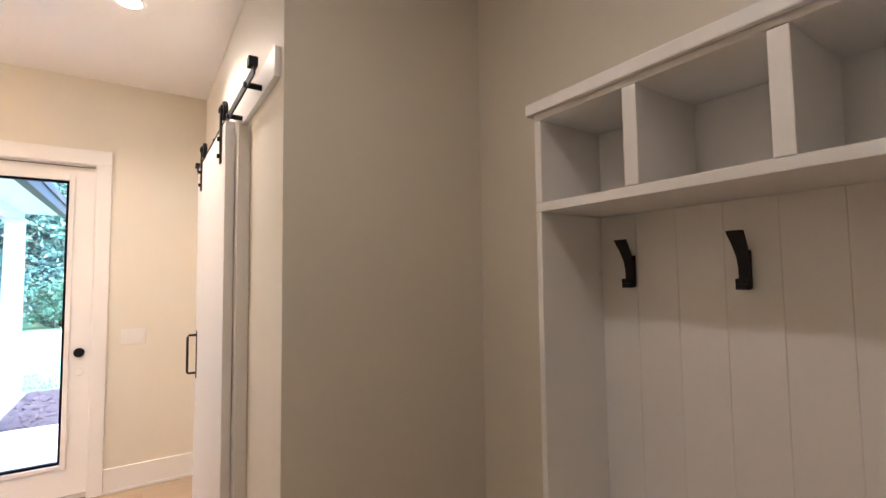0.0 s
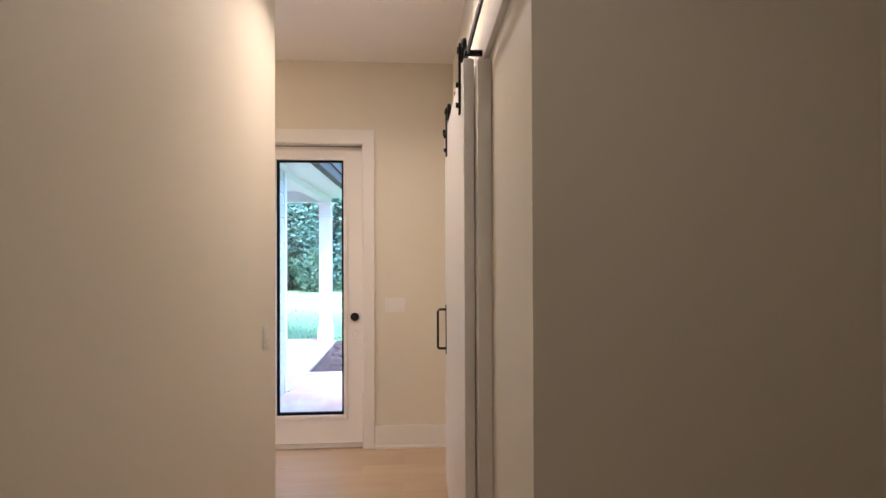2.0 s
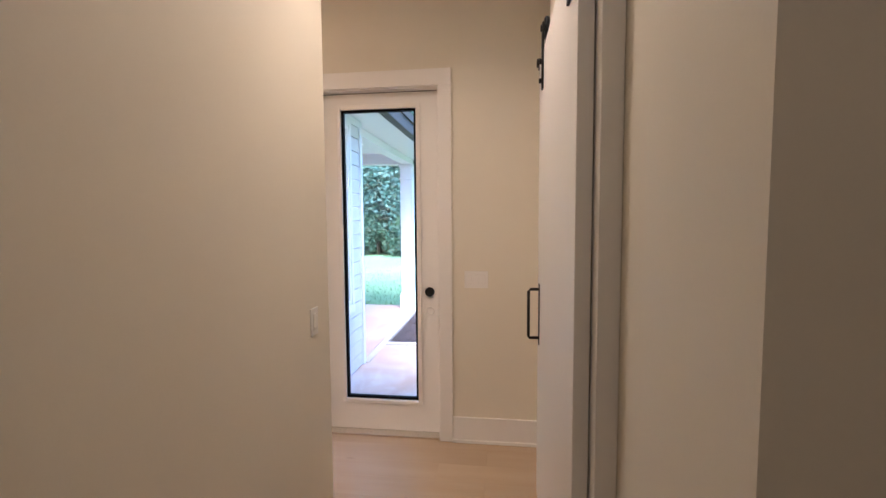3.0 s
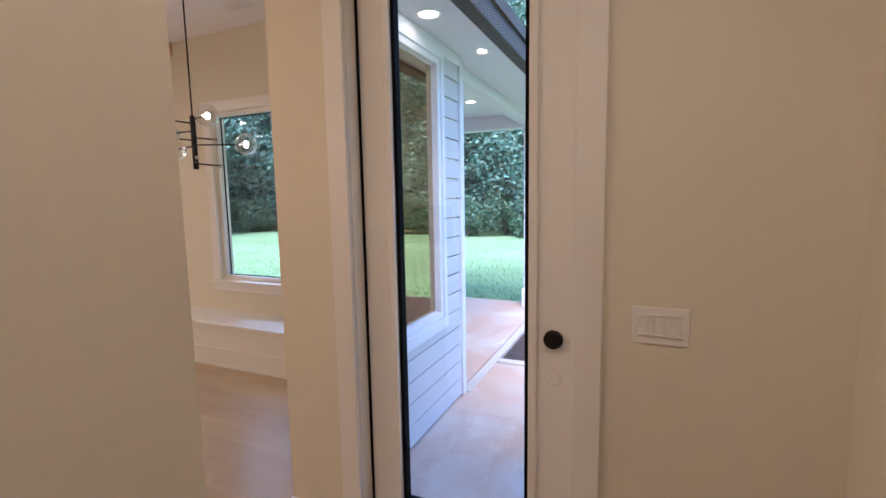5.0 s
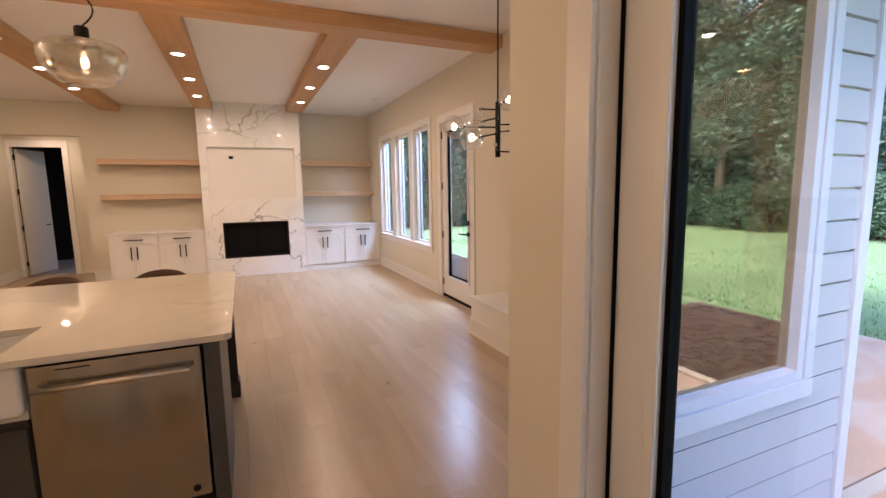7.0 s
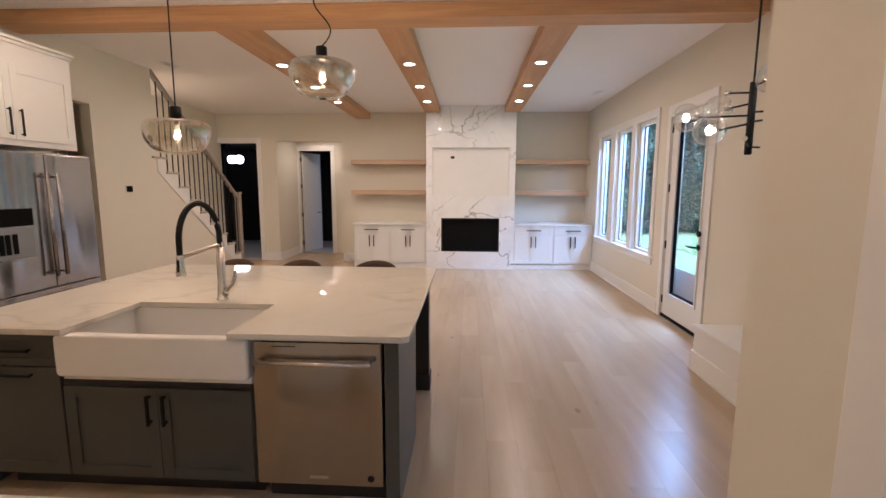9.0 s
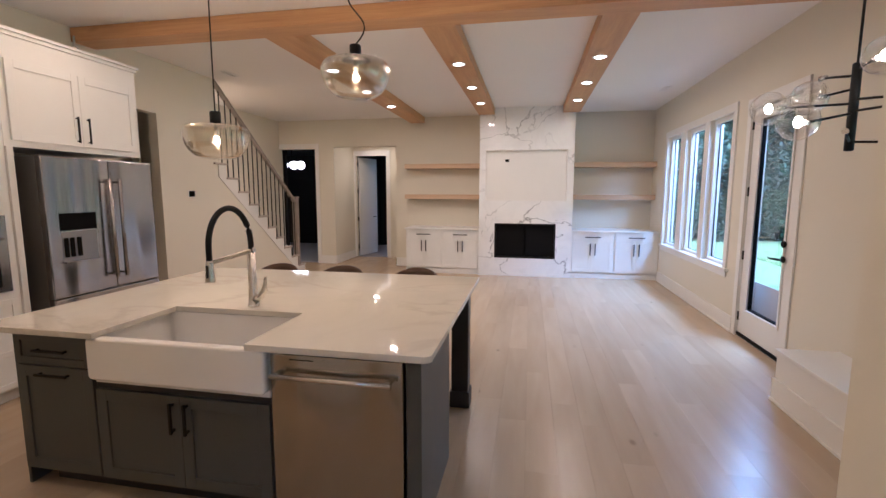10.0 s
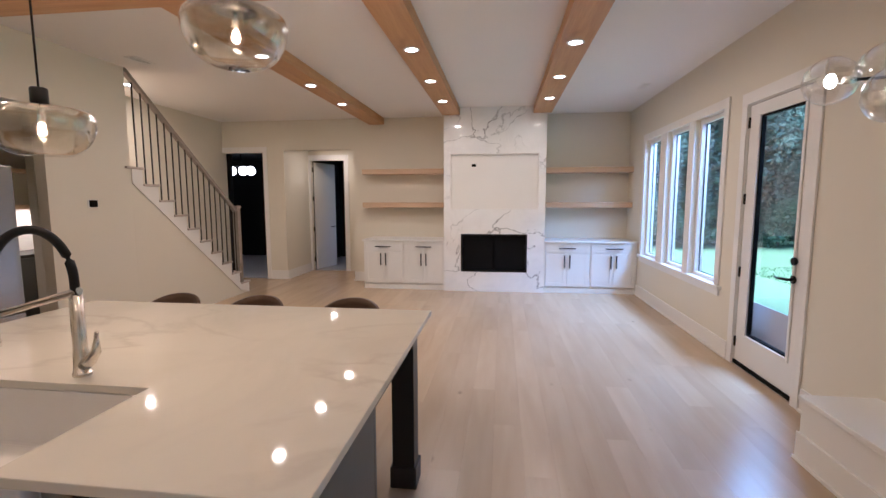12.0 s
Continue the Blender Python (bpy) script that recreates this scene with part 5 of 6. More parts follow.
def pendant(x, y, zcap, wavy, label):
    """zcap is the top of the black socket cup."""
    t = thing("pendant_lamp", (x, y, zcap - 0.32), label, "pendant lamp", "island pendants")
    if wavy:
        pts = []
        for i in range(25):
            u = i / 24
            k = math.sin(u * math.pi) * (1 if u < 0.6 else 0.5)
            w = 0.075 * math.sin(min(1.0, u / 0.55) * 2 * math.pi) * (1 - u) if u < 0.55 else 0
            pts.append((x + w * 0.2, y + w, zcap + u * (ZC - 0.02 - zcap)))
    else:
        pts = [(x, y, zcap), (x, y, ZC - 0.02)]
    part("cord", tube(pts, 0.0045, 8), BLACK, t, "thin black cord")
    part("canopy", lathe([(0.0, 0.0), (0.06, 0.0), (0.062, -0.02), (0.0, -0.022)], (x, y, ZC - 0.001), 28), BLACK, t)
    part("socket", lathe([(0.0, 0.0), (0.030, 0.0), (0.034, -0.006), (0.034, -0.075), (0.0, -0.075)], (x, y, zcap), 24), BLACK, t)
    part("cap_disc", lathe([(0.0, -0.076), (0.085, -0.082), (0.088, -0.088), (0.0, -0.088)], (x, y, zcap), 32), BLACK, t)
    prof = [(0.075, -0.089), (0.14, -0.091), (0.186, -0.105), (0.204, -0.135), (0.203, -0.165), (0.19, -0.213), (0.158, -0.265), (0.112, -0.297), (0.06, -0.306), (0.0, -0.308)]
    fine = []
    for i in range(len(prof) - 1):
        p0, p1 = prof[max(i - 1, 0)], prof[i]
        p2, p3 = prof[i + 1], prof[min(i + 2, len(prof) - 1)]
        for k in range(4):
            u = k / 4
            fine.append(tuple(max(0.0, 0.5 * (2 * b + (c - a) * u + (2 * a - 5 * b + 4 * c - d) * u * u + (3 * b - a - 3 * c + d) * u ** 3)) if j == 0 else 0.5 * (2 * b + (c - a) * u + (2 * a - 5 * b + 4 * c - d) * u * u + (3 * b - a - 3 * c + d) * u ** 3) for j, (a, b, c, d) in enumerate(zip(p0, p1, p2, p3))))
    fine.append(prof[-1])
    inner_p = [(max(r - 0.0025, 0.0), z + 0.0025) for r, z in fine][::-1]
    g = part("shade", lathe(fine + inner_p, (x, y, zcap), 48), SMOKE, t, "wide pale smoked glass bowl")
    g.visible_shadow = False
    part("bulb_neck", lathe([(0.016, -0.150), (0.013, -0.125), (0.013, -0.089), (0.0, -0.089)], (x, y, zcap), 16), NICKEL, t, "nickel bulb cap")
    part("bulb", lathe([(0.0, -0.226), (0.024, -0.218), (0.034, -0.192), (0.025, -0.168), (0.016, -0.151), (0.0, -0.151)], (x, y, zcap), 20), GLOBE, t, "clear bulb with a glowing filament").visible_shadow = False
    point_lamp("pendant_bulb", (x, y, zcap - 0.192), 1.9, AMBER, 0.021)


pendant(-2.855, 1.715, 2.125, False, "clear smoked glass bowl pendant on a straight black cord")
pendant(-2.81, 2.71, 2.47, True, "clear smoked glass bowl pendant on a bent black cord")

ch = thing("chandelier", (-2.725, 5.27, 1.80), "black branching chandelier with clear glass globes, partly fitted", "chandelier")
cx, cy = -2.725, 5.27
part("rod", tube([(cx, cy, 2.22), (cx, cy, ZC - 0.02)], 0.006, 10), BLACK, ch)
part("canopy", lathe([(0.0, 0.0), (0.065, 0.0), (0.067, -0.02), (0.0, -0.022)], (cx, cy, ZC - 0.001), 28), BLACK, ch)
part("stem", tube([(cx, cy, 1.805), (cx, cy, 1.81), (cx, cy, 2.215), (cx, cy, 2.22)], [0.014, 0.02, 0.02, 0.014], 16), BLACK, ch)
globes = [(0.17, 0.0, 2.205), (-0.08, -0.33, 2.03), (0.22, -0.34, 1.92), (0.42, 0.12, 1.985)]
dead = [(-0.10, -0.14, 2.08)]
bare = [(-0.17, -0.05, 2.19), (0.17, 0.05, 2.03), (0.17, -0.12, 1.88), (0.17, 0.10, 1.83)]


def globe_ball(p, r, lit):
    prof = [(0.0, -r)] + [(r * math.cos(a), r * math.sin(a)) for a in (math.pi * (i / 14 - 0.5) for i in range(1, 14))] + [(0.0, r)]
    g = part("globe", lathe(prof, p, 28), GLOBE, ch, "clear glass globe")
    g.visible_shadow = False
    part("bulb", lathe([(0.0, -0.026), (0.013, -0.02), (0.019, 0.0), (0.012, 0.02), (0.0, 0.026)], p, 14), BULB if lit else GLOBE, ch, "lit warm bulb" if lit else "unlit clear bulb")


for i, (dx, dy, z) in enumerate(globes + dead + bare):
    z0 = {0: 2.19, 1: 2.03, 2: 1.985, 3: 1.995}.get(i, z - 0.03 if i % 2 else z + 0.02)
    end = Vector((cx + dx, cy + dy, z))
    dirv = Vector((dx, dy, 0)).normalized()
    ball = i < len(globes) + len(dead)
    tip = end - dirv * (0.05 if ball else 0.0)
    part("arm", tube([(cx, cy, z0), tuple(tip)], 0.006, 8), BLACK, ch)
    part("socket", tube([tuple(tip - dirv * 0.02), tuple(tip + dirv * 0.015)], [0.012, 0.014], 12), NICKEL, ch, "bright nickel lamp socket")
    if ball:
        globe_ball(tuple(end), 0.083, i < len(globes))
        if i < len(globes):
            point_lamp("chandelier_bulb", tuple(end), 0.9, WARM, 0.018)


def stool(x, y):
    t = thing("bar_stool", (x, y, 0), "dark brown bentwood counter stool with a low curved back", "stool", "island stools")
    part("seat", lathe([(0.0, 0.605), (0.17, 0.605), (0.195, 0.62), (0.20, 0.64), (0.19, 0.655), (0.0, 0.65)], (x, y, 0), 28), STOOLW, t)
    bm = bmesh.new()
    n = 17
    rows = []
    for j, (z, rr) in enumerate(((0.70, 0.205), (0.80, 0.22), (0.90, 0.235), (0.945, 0.24))):
        row = []
        for i in range(n):
            a = math.pi * (0.5 + 1.0 * i / (n - 1))
            drop = 0.16 * abs(2 * i / (n - 1) - 1) ** 2.2 if z > 0.75 else 0
            row.append((x + rr * math.cos(a), y + rr * math.sin(a), z - drop * (z - 0.7) / 0.245))
        rows.append(row)
    outer = [[bm.verts.new(p) for p in r] for r in rows]
    innr = [[bm.verts.new((x + (px - x) * 0.93, y + (py - y) * 0.93, pz)) for px, py, pz in r] for r in rows]
    for g, flip in ((outer, 0), (innr, 1)):
        for a, b in zip(g, g[1:]):
            for i in range(n - 1):
                bm.faces.new((a[i], a[i + 1], b[i + 1], b[i])).smooth = True
    for i in range(n - 1):
        bm.faces.new((outer[-1][i], outer[-1][i + 1], innr[-1][i + 1], innr[-1][i]))
        bm.faces.new((outer[0][i], outer[0][i + 1], innr[0][i + 1], innr[0][i]))
    for k in (0, -1):
        for a in range(3):
            bm.faces.new((outer[a][k], outer[a + 1][k], innr[a + 1][k], innr[a][k]))
    part("backrest", bm, STOOLW, t)
    for a in (45, 135, 225, 315):
        c, s = math.cos(radians(a)), math.sin(radians(a))
        part("leg", tube([(x + 0.13 * c, y + 0.13 * s, 0.61), (x + 0.20 * c, y + 0.20 * s, 0.0)], [0.014, 0.012], 10), BLACK, t)
    part("footrest", tube([(x + 0.178 * math.cos(radians(a)), y + 0.178 * math.sin(radians(a)), 0.22) for a in range(45, 406, 15)], 0.008, 8), BLACK, t)
    for a in (120, 240):
        c, s = math.cos(radians(a)), math.sin(radians(a))
        part("back_post", tube([(x + 0.18 * c, y + 0.18 * s, 0.64), (x + 0.203 * c, y + 0.203 * s, 0.73)], 0.009, 8), BLACK, t)
    return t


s0 = stool(-3.75, 1.50)
copy_thing(s0, pose(-3.75, 2.12, 0))
copy_thing(s0, pose(-3.75, 2.80, 0))

# a loop of white wire left hanging from the beam end
wire = thing("hanging_cable", (-4.0, -0.63, 2.9), "white cable loop hanging at the beam end", "cable")
pts = [(-3.985, -0.62, 3.10), (-3.98, -0.62, 3.0)] + [(-3.975, -0.61 + 0.055 * math.sin(a), 2.945 + 0.06 * math.cos(a)) for a in (i * 0.6 for i in range(12))] + [(-4.0, -0.52, 2.90), (-4.02, -0.45, 2.86)]
part("cable", tube(pts, 0.009, 8), PLASTIC, wire)

# ---- outdoors ----
GZ = -0.19
PZ = -0.15
bm = bmesh.new()
S = 400.0
v = [bm.verts.new(p) for p in ((-S, -S, GZ), (S, -S, GZ), (S, S, GZ), (-S, S, GZ))]
bm.faces.new(v)
single("ground", bm, GRASS, (0, 0, 0), "mown green lawn running to the woods", "lawn", kind="structure")
single("pavement", boxes((-4.45, -0.92, 6.252, 9.80, GZ - 0.05, PZ), bevel=0.006), SLAB, (-2.7, 8, PZ), "stained reddish concrete patio slab", "patio", kind="structure")
single("pavement_strip", boxes((-9.6, -4.452, 6.264, 7.75, GZ - 0.05, PZ - 0.004), bevel=0.006), CLAY, (-7, 7, PZ), "red clay stained concrete strip along the windows", "patio", kind="structure")
single("pavement_walk", boxes((-0.898, 1.6, 4.402, 7.05, GZ - 0.05, PZ + 0.001), bevel=0.006), SLAB, (0, 5.5, PZ), "stained reddish concrete walk", "walk", kind="structure")
single("house_plinth", boxes((-9.84, 1.18, -3.2, 4.40, -0.3, -0.02), (-9.84, -0.90, 4.40, 6.25, -0.3, -0.02), (1.18, 2.15, -1.4, 1.85, -0.3, -0.02), (-13.6, -9.84, -4.3, 2.7, -0.3, -0.101), bevel=0), SLAB, (0, 0, -0.3), "concrete house slab under the floors", "foundation", kind="structure")
kerb = thing("kerb", (-0.6, 7.2, PZ), "pale concrete kerb round a mulch bed", "kerb", kind="structure")
part("kerb_run", boxes((-0.90, -0.815, 6.29, 7.14, PZ - 0.1, PZ + 0.014), bevel=0.006), KERB, kerb)
part("kerb_run", boxes((-0.814, 2.4, 7.08, 7.17, PZ - 0.1, PZ + 0.014), bevel=0.006), KERB, kerb)
part("kerb_run", boxes((-0.90, -0.815, 7.142, 9.45, PZ - 0.1, PZ + 0.014), bevel=0.006), KERB, kerb)
random.seed(5)
bm = bmesh.new()
add_box(bm, (-0.80, 2.4, 7.17, 9.6, GZ - 0.05, PZ - 0.01))
for _ in range(2600):
    x, y = random.uniform(-0.78, 2.3), random.uniform(7.19, 9.55)
    a, l, w = random.uniform(0, 6.28), random.uniform(0.015, 0.05), random.uniform(0.006, 0.015)
    c, s = math.cos(a), math.sin(a)
    z = PZ - 0.008 + random.uniform(0, 0.02)
    t = random.uniform(-0.012, 0.012)
    q = [bm.verts.new((x + c * i - s * j, y + s * i + c * j, z + k)) for i, j, k in ((-l, -w, t), (l, -w, -t), (l, w, -t + 0.004), (-l, w, t + 0.004))]
    bm.faces.new(q)
single("mulch_bed", bm, MULCH, (0.8, 8.3, PZ), "dark bark mulch bed by the walk", "mulch", kind="stuff")

# lap siding on the nook's end wall: each board its own piece
sid = thing("siding", (-0.89, 5.4, PZ), "white lap siding round the large window", "siding", kind="structure")
zb = PZ + 0.02
bw = 0.152
while zb < 2.62:
    zt = min(zb + bw, 2.66)
    spans = [(4.402, 6.262)] if zt <= 0.63 or zb >= 2.56 else [(4.402, 4.73), (5.86, 6.262)]
    for y0, y1 in spans:
        bm = bmesh.new()
        v = [bm.verts.new(p) for p in ((-0.884, y0, zb + 0.006), (-0.884, y1, zb + 0.006), (-0.858, y0, zb + 0.006), (-0.858, y1, zb + 0.006), (-0.884, y0, zt - 0.006), (-0.884, y1, zt - 0.006), (-0.866, y0, zt - 0.006), (-0.866, y1, zt - 0.006))]
        for q in ((0, 1, 3, 2), (2, 3, 7, 6), (4, 5, 7, 6), (0, 2, 6, 4), (1, 3, 7, 5), (0, 1, 5, 4)):
            bm.faces.new([v[i] for i in q])
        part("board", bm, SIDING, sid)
    zb = zt
part("corner_board", boxes((-0.95, -0.846, 6.263, 6.285, PZ + 0.01, 2.66), (-0.884, -0.842, 6.20, 6.2625, PZ + 0.01, 2.66)), PORCHW, sid)
part("window_casing", boxes((-0.884, -0.840, 4.66, 4.75, 0.645, 2.61), (-0.884, -0.840, 5.83, 5.89, 0.645, 2.61), (-0.884, -0.840, 4.75, 5.83, 2.54, 2.61), (-0.884, -0.834, 4.66, 5.89, 0.56, 0.645)), PORCHW, sid)

porch = thing("porch", (-2.4, 8.0, PZ), "white covered porch with square post and recessed lights", "porch", kind="structure")
part("porch_ceiling", boxes((-4.3, -1.12, 6.252, 9.50, 2.76, 2.80), bevel=0), PORCHW, porch)
part("ceiling_batten", boxes((-4.3, -1.12, 7.70, 7.76, 2.745, 2.76)), PORCHW, porch)
part("porch_beam", boxes((-1.12, -0.94, 6.29, 9.50, 2.56, 2.80)), PORCHW, porch)
part("porch_beam", boxes((-4.3, -0.94, 9.50, 9.72, 2.56, 2.80)), PORCHW, porch)
part("soffit", boxes((-0.938, -0.48, 4.402, 9.72, 2.66, 2.70), bevel=0), PORCHW, porch)
part("frieze", boxes((-0.884, -0.845, 4.402, 6.28, 2.58, 2.658)), PORCHW, porch)
part("gutter", boxes((-0.48, -0.38, 4.402, 9.9, 2.62, 2.76), bevel=0.012), SHINGLE, porch, "dark metal gutter")
bm = bmesh.new()
v = [bm.verts.new(p) for p in ((-0.36, 4.402, 2.76), (-0.36, 9.9, 2.76), (-4.4, 9.9, 3.9), (-4.4, 4.402, 3.9), (-0.36, 4.402, 2.85), (-0.36, 9.9, 2.85), (-4.4, 9.9, 4.0), (-4.4, 4.402, 4.0))]
for q in ((0, 1, 2, 3), (4, 5, 6, 7), (0, 1, 5, 4), (1, 2, 6, 5), (2, 3, 7, 6), (3, 0, 4, 7)):
    bm.faces.new([v[i] for i in q])
part("roof", bm, SHINGLE, porch, "charcoal shingle roof")
pb = part("post", boxes((-1.14, -0.92, 9.50, 9.72, PZ, 2.56), bevel=0.006), PORCHW, porch)
part("post_base", boxes((-1.165, -0.895, 9.475, 9.745, PZ, 0.13), bevel=0.006), PORCHW, pb)
part("post_cap", boxes((-1.165, -0.895, 9.475, 9.745, 2.27, 2.30), (-1.165, -0.895, 9.475, 9.745, 2.50, 2.56), bevel=0.006), PORCHW, pb)
for x, y, z in ((-0.70, 5.35, 2.659), (-1.55, 8.35, 2.759), (-2.9, 8.35, 2.759), (-2.2, 7.0, 2.759), (-3.4, 7.0, 2.759)):
    t = downlight(x, y, z, "lit recessed downlight in the porch ceiling", "porch downlights")
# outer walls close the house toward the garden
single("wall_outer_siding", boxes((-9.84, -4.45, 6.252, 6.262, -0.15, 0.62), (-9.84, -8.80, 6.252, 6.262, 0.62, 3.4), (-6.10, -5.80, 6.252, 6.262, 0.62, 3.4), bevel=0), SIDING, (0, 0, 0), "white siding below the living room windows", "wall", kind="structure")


def crown(bm, c, rx, rz, count, size, seed):
    """Small bent leaf sprays scattered through lumpy clumps."""
    rnd = random.Random(seed)
    lumps = []
    for _ in range(16):
        a, h = rnd.uniform(0, 6.28), rnd.uniform(-0.9, 0.95)
        r = math.sqrt(max(0.05, 1 - h * h)) * rnd.uniform(0.35, 0.95)
        lumps.append((c[0] + rx * r * math.cos(a), c[1] + rx * r * math.sin(a), c[2] + rz * h, rnd.uniform(0.28, 0.5) * rx))
    for _ in range(count):
        lx, ly, lz, lr = rnd.choice(lumps)
        d = Vector((rnd.gauss(0, 1), rnd.gauss(0, 1), rnd.gauss(0, 0.75)))
        d = d.normalized() * lr * rnd.uniform(0.55, 1.05)
        p = Vector((lx, ly, lz)) + d
        t1 = Vector((rnd.gauss(0, 1), rnd.gauss(0, 1), rnd.gauss(-0.3, 0.5))).normalized()
        t2 = t1.cross(Vector((rnd.gauss(0, 1), rnd.gauss(0, 1), rnd.gauss(0, 1)))).normalized()
        s = size * rnd.uniform(0.6, 1.4)
        q = [p - t1 * s, p + t2 * s * 0.42 - t1 * s * 0.1, p + t1 * s, p - t2 * s * 0.42 + Vector((0, 0, -0.1 * s))]
        vs = [bm.verts.new(k) for k in q]
        bm.faces.new((vs[0], vs[1], vs[2]))
        bm.faces.new((vs[0], vs[2], vs[3]))


def tree(kind):
    rnd = random.Random(kind * 7 + 1)
    t = thing("tree", (0, 0, GZ), "tall leafy green tree at the edge of the woods", "tree", "woodland trees")
    hgt = 11 + kind
    bm = bmesh.new()
    lean = (rnd.uniform(-0.3, 0.3), rnd.uniform(-0.3, 0.3))
    pts = [(lean[0] * (i / 6) ** 2, lean[1] * (i / 6) ** 2, GZ + hgt * 0.85 * i / 6) for i in range(7)]
    sweep(bm, pts, [0.26, 0.2, 0.17, 0.14, 0.11, 0.07, 0.03], 9)
    for i in range(9):
        z = hgt * rnd.uniform(0.15, 0.8)
        a = rnd.uniform(0, 6.28)
        l = rnd.uniform(1.2, 2.6)
        sweep(bm, [(0, 0, z), (l * 0.5 * math.cos(a), l * 0.5 * math.sin(a), z + 0.35), (l * math.cos(a), l * math.sin(a), z + 0.9)], [0.07, 0.045, 0.015], 6)
    part("trunk", bm, BARK, t, "grey-brown bark trunk and limbs")
    bm = bmesh.new()
    crown(bm, (0, 0, hgt * 0.62), 2.9, hgt * 0.42, 8600, 0.105, kind * 11 + 3)
    crown(bm, (0, 0, hgt * 0.28), 2.4, hgt * 0.24, 4800, 0.10, kind * 11 + 4)
    part("crown", bm, LEAF, t)
    return t


def shrub(kind):
    t = thing("shrub", (0, 0, GZ), "low green shrub at the foot of the woods", "shrub", "woodland shrubs")
    bm = bmesh.new()
    sweep(bm, [(0, 0, GZ), (0.1, 0.05, 0.5), (0.15, 0.1, 1.0)], [0.04, 0.03, 0.01], 6)
    sweep(bm, [(0, 0, GZ), (-0.2, 0.1, 0.5), (-0.3, -0.1, 0.9)], [0.04, 0.03, 0.01], 6)
    part("stem", bm, BARK, t)
    bm = bmesh.new()
    crown(bm, (0, 0, 0.75), 1.1, 0.75, 4200, 0.062, kind * 5 + 60)
    part("foliage", bm, LEAFB, t)
    return t


random.seed(11)
protos = [tree(k) for k in range(4)]
sproto = [shrub(k) for k in range(3)]
line = []
for i in range(26):
    u = i / 25
    line.append((-24 + 40 * u + random.uniform(-0.6, 0.6), 23.5 + 1.5 * math.sin(i * 1.3) + random.uniform(-0.5, 0.5)))
for i in range(18):
    line.append((-22 - 3.0 * math.sin(i * 0.9) - random.uniform(0, 2), 4 + i * 1.25))
for i in range(14):
    line.append((-26 + 3.2 * i + random.uniform(-1, 1), 28.5 + random.uniform(-1, 1)))
for i, (x, y) in enumerate(line):
    p = protos[i % 4]
    s = random.uniform(0.85, 1.15)
    m = pose(x, y, GZ, 0, 0, random.uniform(0, 360))
    if i < 4:
        p.matrix_basis = m
    else:
        copy_thing(p, m)
for i in range(44):
    u = i / 43
    if i < 28:
        x, y = -23 + 38 * i / 27 + random.uniform(-0.4, 0.4), 21.6 + random.uniform(-0.5, 0.7)
    else:
        x, y = -19.5 + random.uniform(-0.8, 0.6), 5 + (i - 28) * 1.15
    m = pose(x, y, GZ, 0, 0, random.uniform(0, 360))
    if i < 3:
        sproto[i].matrix_basis = m
    else:
        copy_thing(sproto[i % 3], m)
bm = bmesh.new()
for i in range(34):
    a0, a1 = radians(200 - i * 6.0), radians(200 - (i + 1) * 6.0)
    q = [(-4 + 38 * math.cos(a), 4 + 32 * math.sin(a)) for a in (a0, a1)]
    h = [11 + 1.5 * math.sin(j * 1.7) for j in (i, i + 1)]
    vs = [bm.verts.new(p) for p in ((*q[0], GZ - 0.1), (*q[1], GZ - 0.1), (*q[1], h[1]), (*q[0], h[0]))]
    bm.faces.new(vs)
bmesh.ops.remove_doubles(bm, verts=bm.verts[:], dist=0.01)
single("backdrop", bm, LEAF, (0, 0, 0), "deep green woods far behind the trees", "woods", kind="structure")

# grass blades on the part of the lawn nearest the patio
rnd = np.random.default_rng(3)
N = 26000
gx, gy = rnd.uniform(-14, 6, N), 9.85 + 11.5 * rnd.uniform(0, 1, N) ** 1.6
ga, gh, gw = rnd.uniform(0, 6.28, N), rnd.uniform(0.03, 0.075, N), rnd.uniform(0.006, 0.014, N)
verts = np.empty((N, 3, 3))
verts[:, 0] = np.stack([gx - gw * np.cos(ga), gy - gw * np.sin(ga), np.full(N, GZ - 0.005)], 1)
verts[:, 1] = np.stack([gx + gw * np.cos(ga), gy + gw * np.sin(ga), np.full(N, GZ - 0.005)], 1)
verts[:, 2] = np.stack([gx + rnd.normal(0, 0.02, N), gy + rnd.normal(0, 0.02, N), GZ + gh], 1)
me = bpy.data.meshes.new("grass")
me.from_pydata(verts.reshape(-1, 3).tolist(), [], np.arange(N * 3).reshape(-1, 3).tolist())
me.materials.append(BLADE)
tagged(new("grass", me), "short mown grass blades on the lawn", "grass", kind="stuff")

# ---- floor of oak planks ----
floor = single("floor", boxes((-9.84, 2.03, -3.08, 4.40, -0.10, -0.014), (-9.84, -0.93, 4.40, 6.09, -0.10, -0.014), (-11.0, -9.84, -0.67, 1.0, -0.10, -0.014), bevel=0), JOINT, (0, 0, 0), "pale oak plank floor with a satin finish", "floor", kind="structure")
random.seed(21)
PW = 0.19
plank_mesh = {}
rest_v, rest_f = [], []


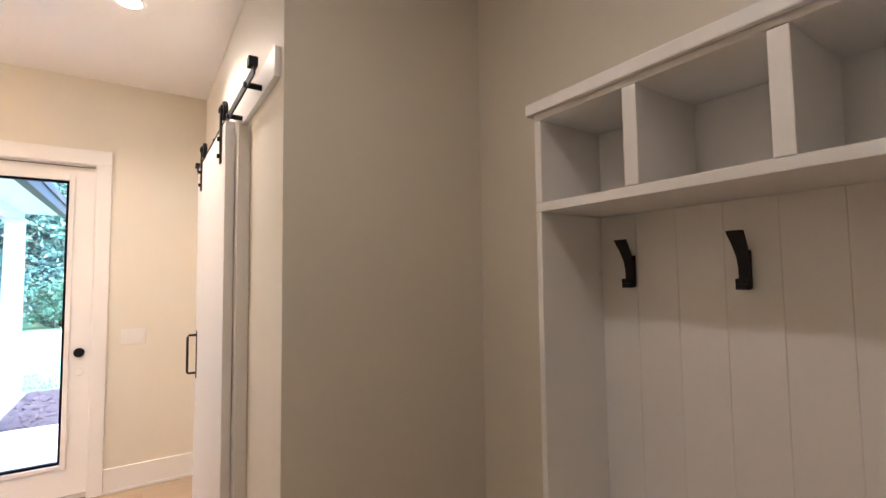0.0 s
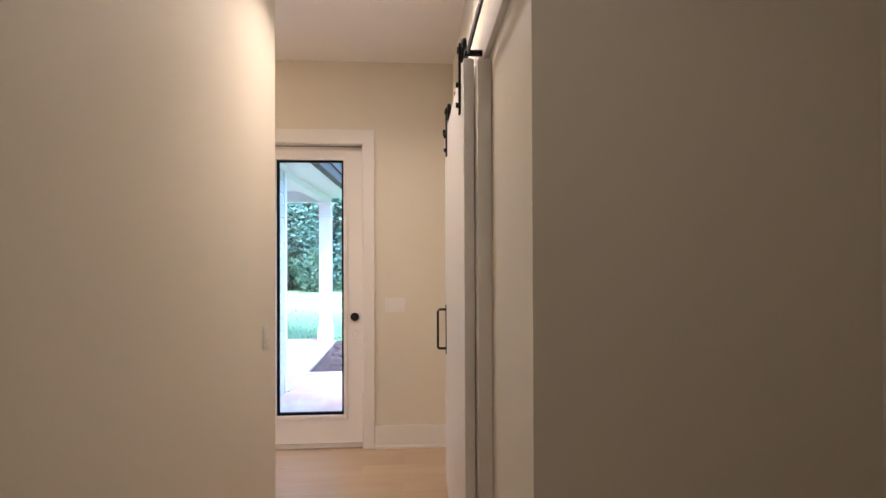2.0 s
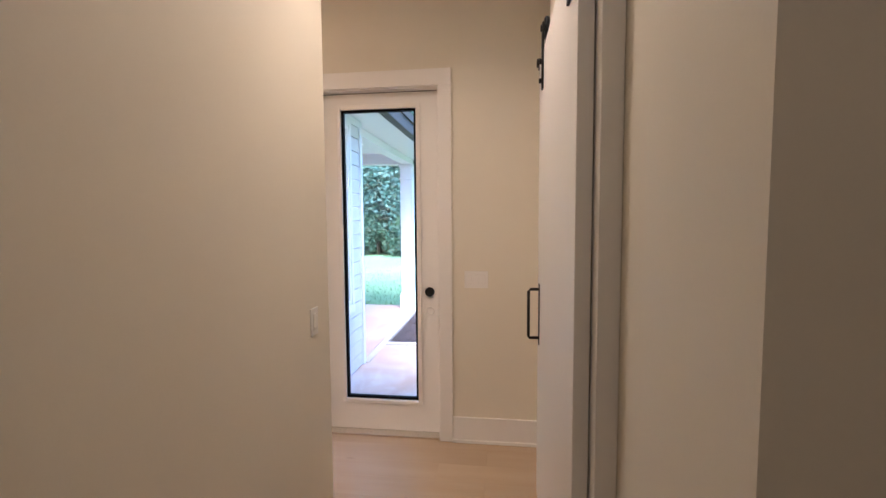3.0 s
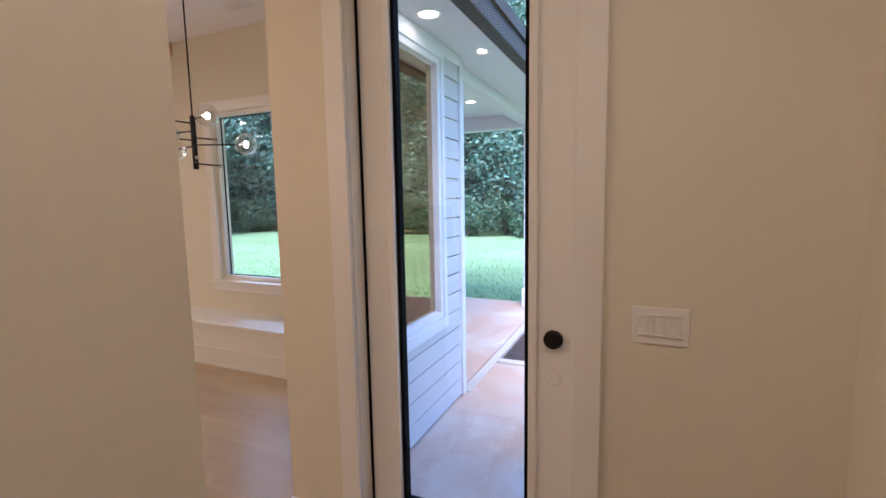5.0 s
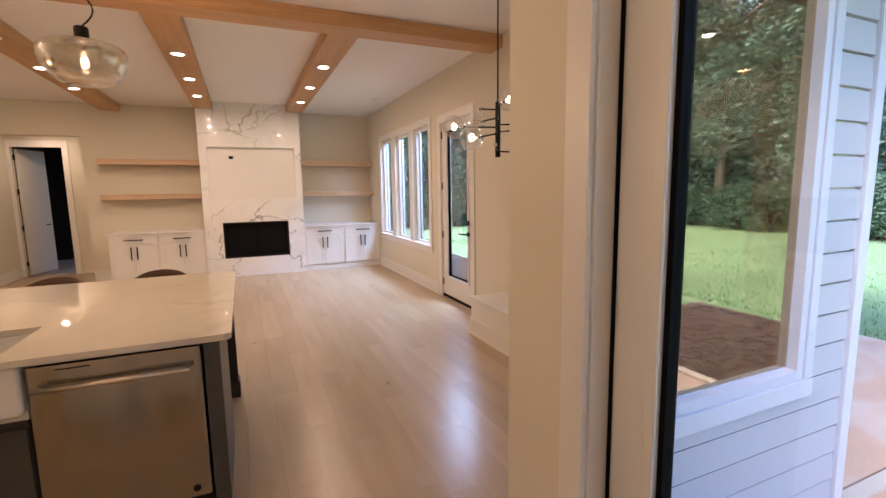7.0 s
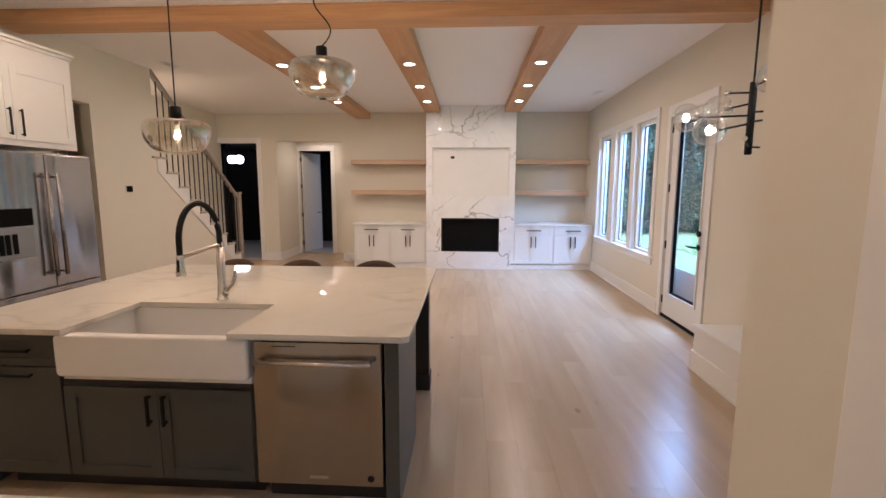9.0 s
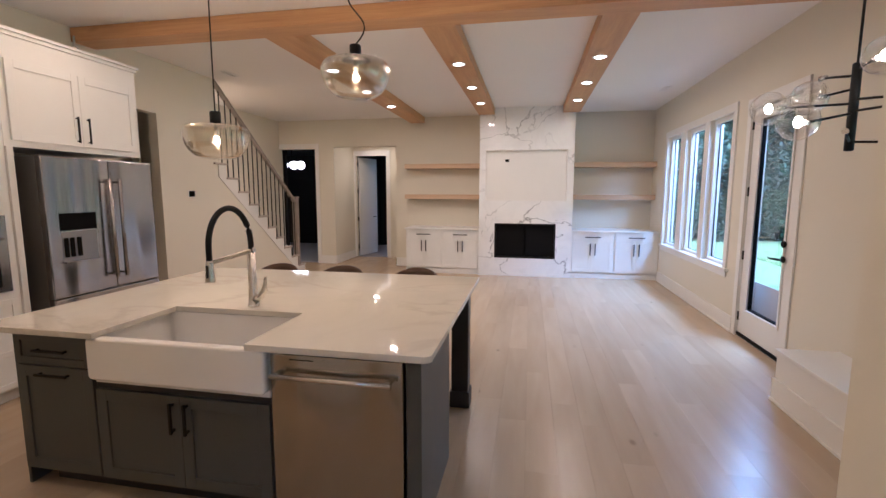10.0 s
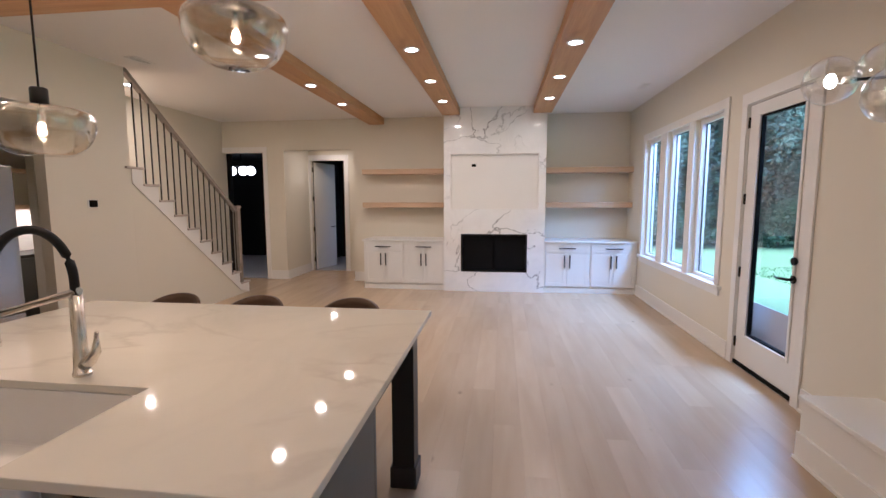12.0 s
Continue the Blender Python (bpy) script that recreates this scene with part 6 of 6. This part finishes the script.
def plank_data(l, w):
    key = (round(l, 3), round(w, 3))
    if key not in plank_mesh:
        bm = bmesh.new()
        b, g = 0.0004, 0.0002
        h = [bm.verts.new((sx * (l / 2 - g - b), sy * (w / 2 - g - b), 0)) for sx, sy in ((-1, -1), (1, -1), (1, 1), (-1, 1))]
        m_ = [bm.verts.new((sx * (l / 2 - g), sy * (w / 2 - g), -0.0004)) for sx, sy in ((-1, -1), (1, -1), (1, 1), (-1, 1))]
        o = [bm.verts.new((sx * (l / 2 - g), sy * (w / 2 - g), -0.0139)) for sx, sy in ((-1, -1), (1, -1), (1, 1), (-1, 1))]
        bm.faces.new(h)
        for r0, r1 in ((m_, h), (o, m_)):
            for i in range(4):
                bm.faces.new((r0[i], r0[(i + 1) % 4], r1[(i + 1) % 4], r1[i]))
        me = bpy.data.meshes.new("plank")
        bm.to_mesh(me)
        bm.free()
        me.materials.append(OAKFLOOR)
        plank_mesh[key] = me
    return plank_mesh[key]


LENS = (0.9, 1.2, 1.5, 1.8, 2.1)
row = 0
yy = -3.08
count = 0
while yy < 6.088:
    w = min(PW, 6.089 - yy)
    yc = yy + w / 2
    xr = 2.03 if yc < 1.73 else (1.06 if yc < 4.25 else -0.93)
    xl = -10.9 if -0.554 < yc < 0.89 else -9.72
    x = xr + 0.0
    firstl = random.choice((0.4, 0.7, 1.0, 1.3))
    while x > xl + 0.02:
        l = min(firstl if firstl else random.choice(LENS), x - xl)
        firstl = None
        if 0 < x - l - xl < 0.35:
            l = x - xl
        xc = x - l / 2
        if yc > 0.55 and -9.0 < xc < 1.1 and count < 300:
            ob = new("plank", plank_data(l, w))
            ob.parent = floor
            ob.location = (xc, yc, 0)
            count += 1
        else:
            g = 0.00025
            k = len(rest_v)
            for z in (-0.0139, 0.0):
                rest_v += [(xc - l / 2 + g, yc - w / 2 + g, z), (xc + l / 2 - g, yc - w / 2 + g, z), (xc + l / 2 - g, yc + w / 2 - g, z), (xc - l / 2 + g, yc + w / 2 - g, z)]
            rest_f += [(k + 4, k + 5, k + 6, k + 7)] + [(k + i, k + (i + 1) % 4, k + 4 + (i + 1) % 4, k + 4 + i) for i in range(4)]
        x -= l
    yy += w
me = bpy.data.meshes.new("planks_beyond")
me.from_pydata(rest_v, [], rest_f)
me.materials.append(OAKREST)
ob = new("planks_beyond", me)
ob.parent = floor
tagged(ob, kind="stuff")
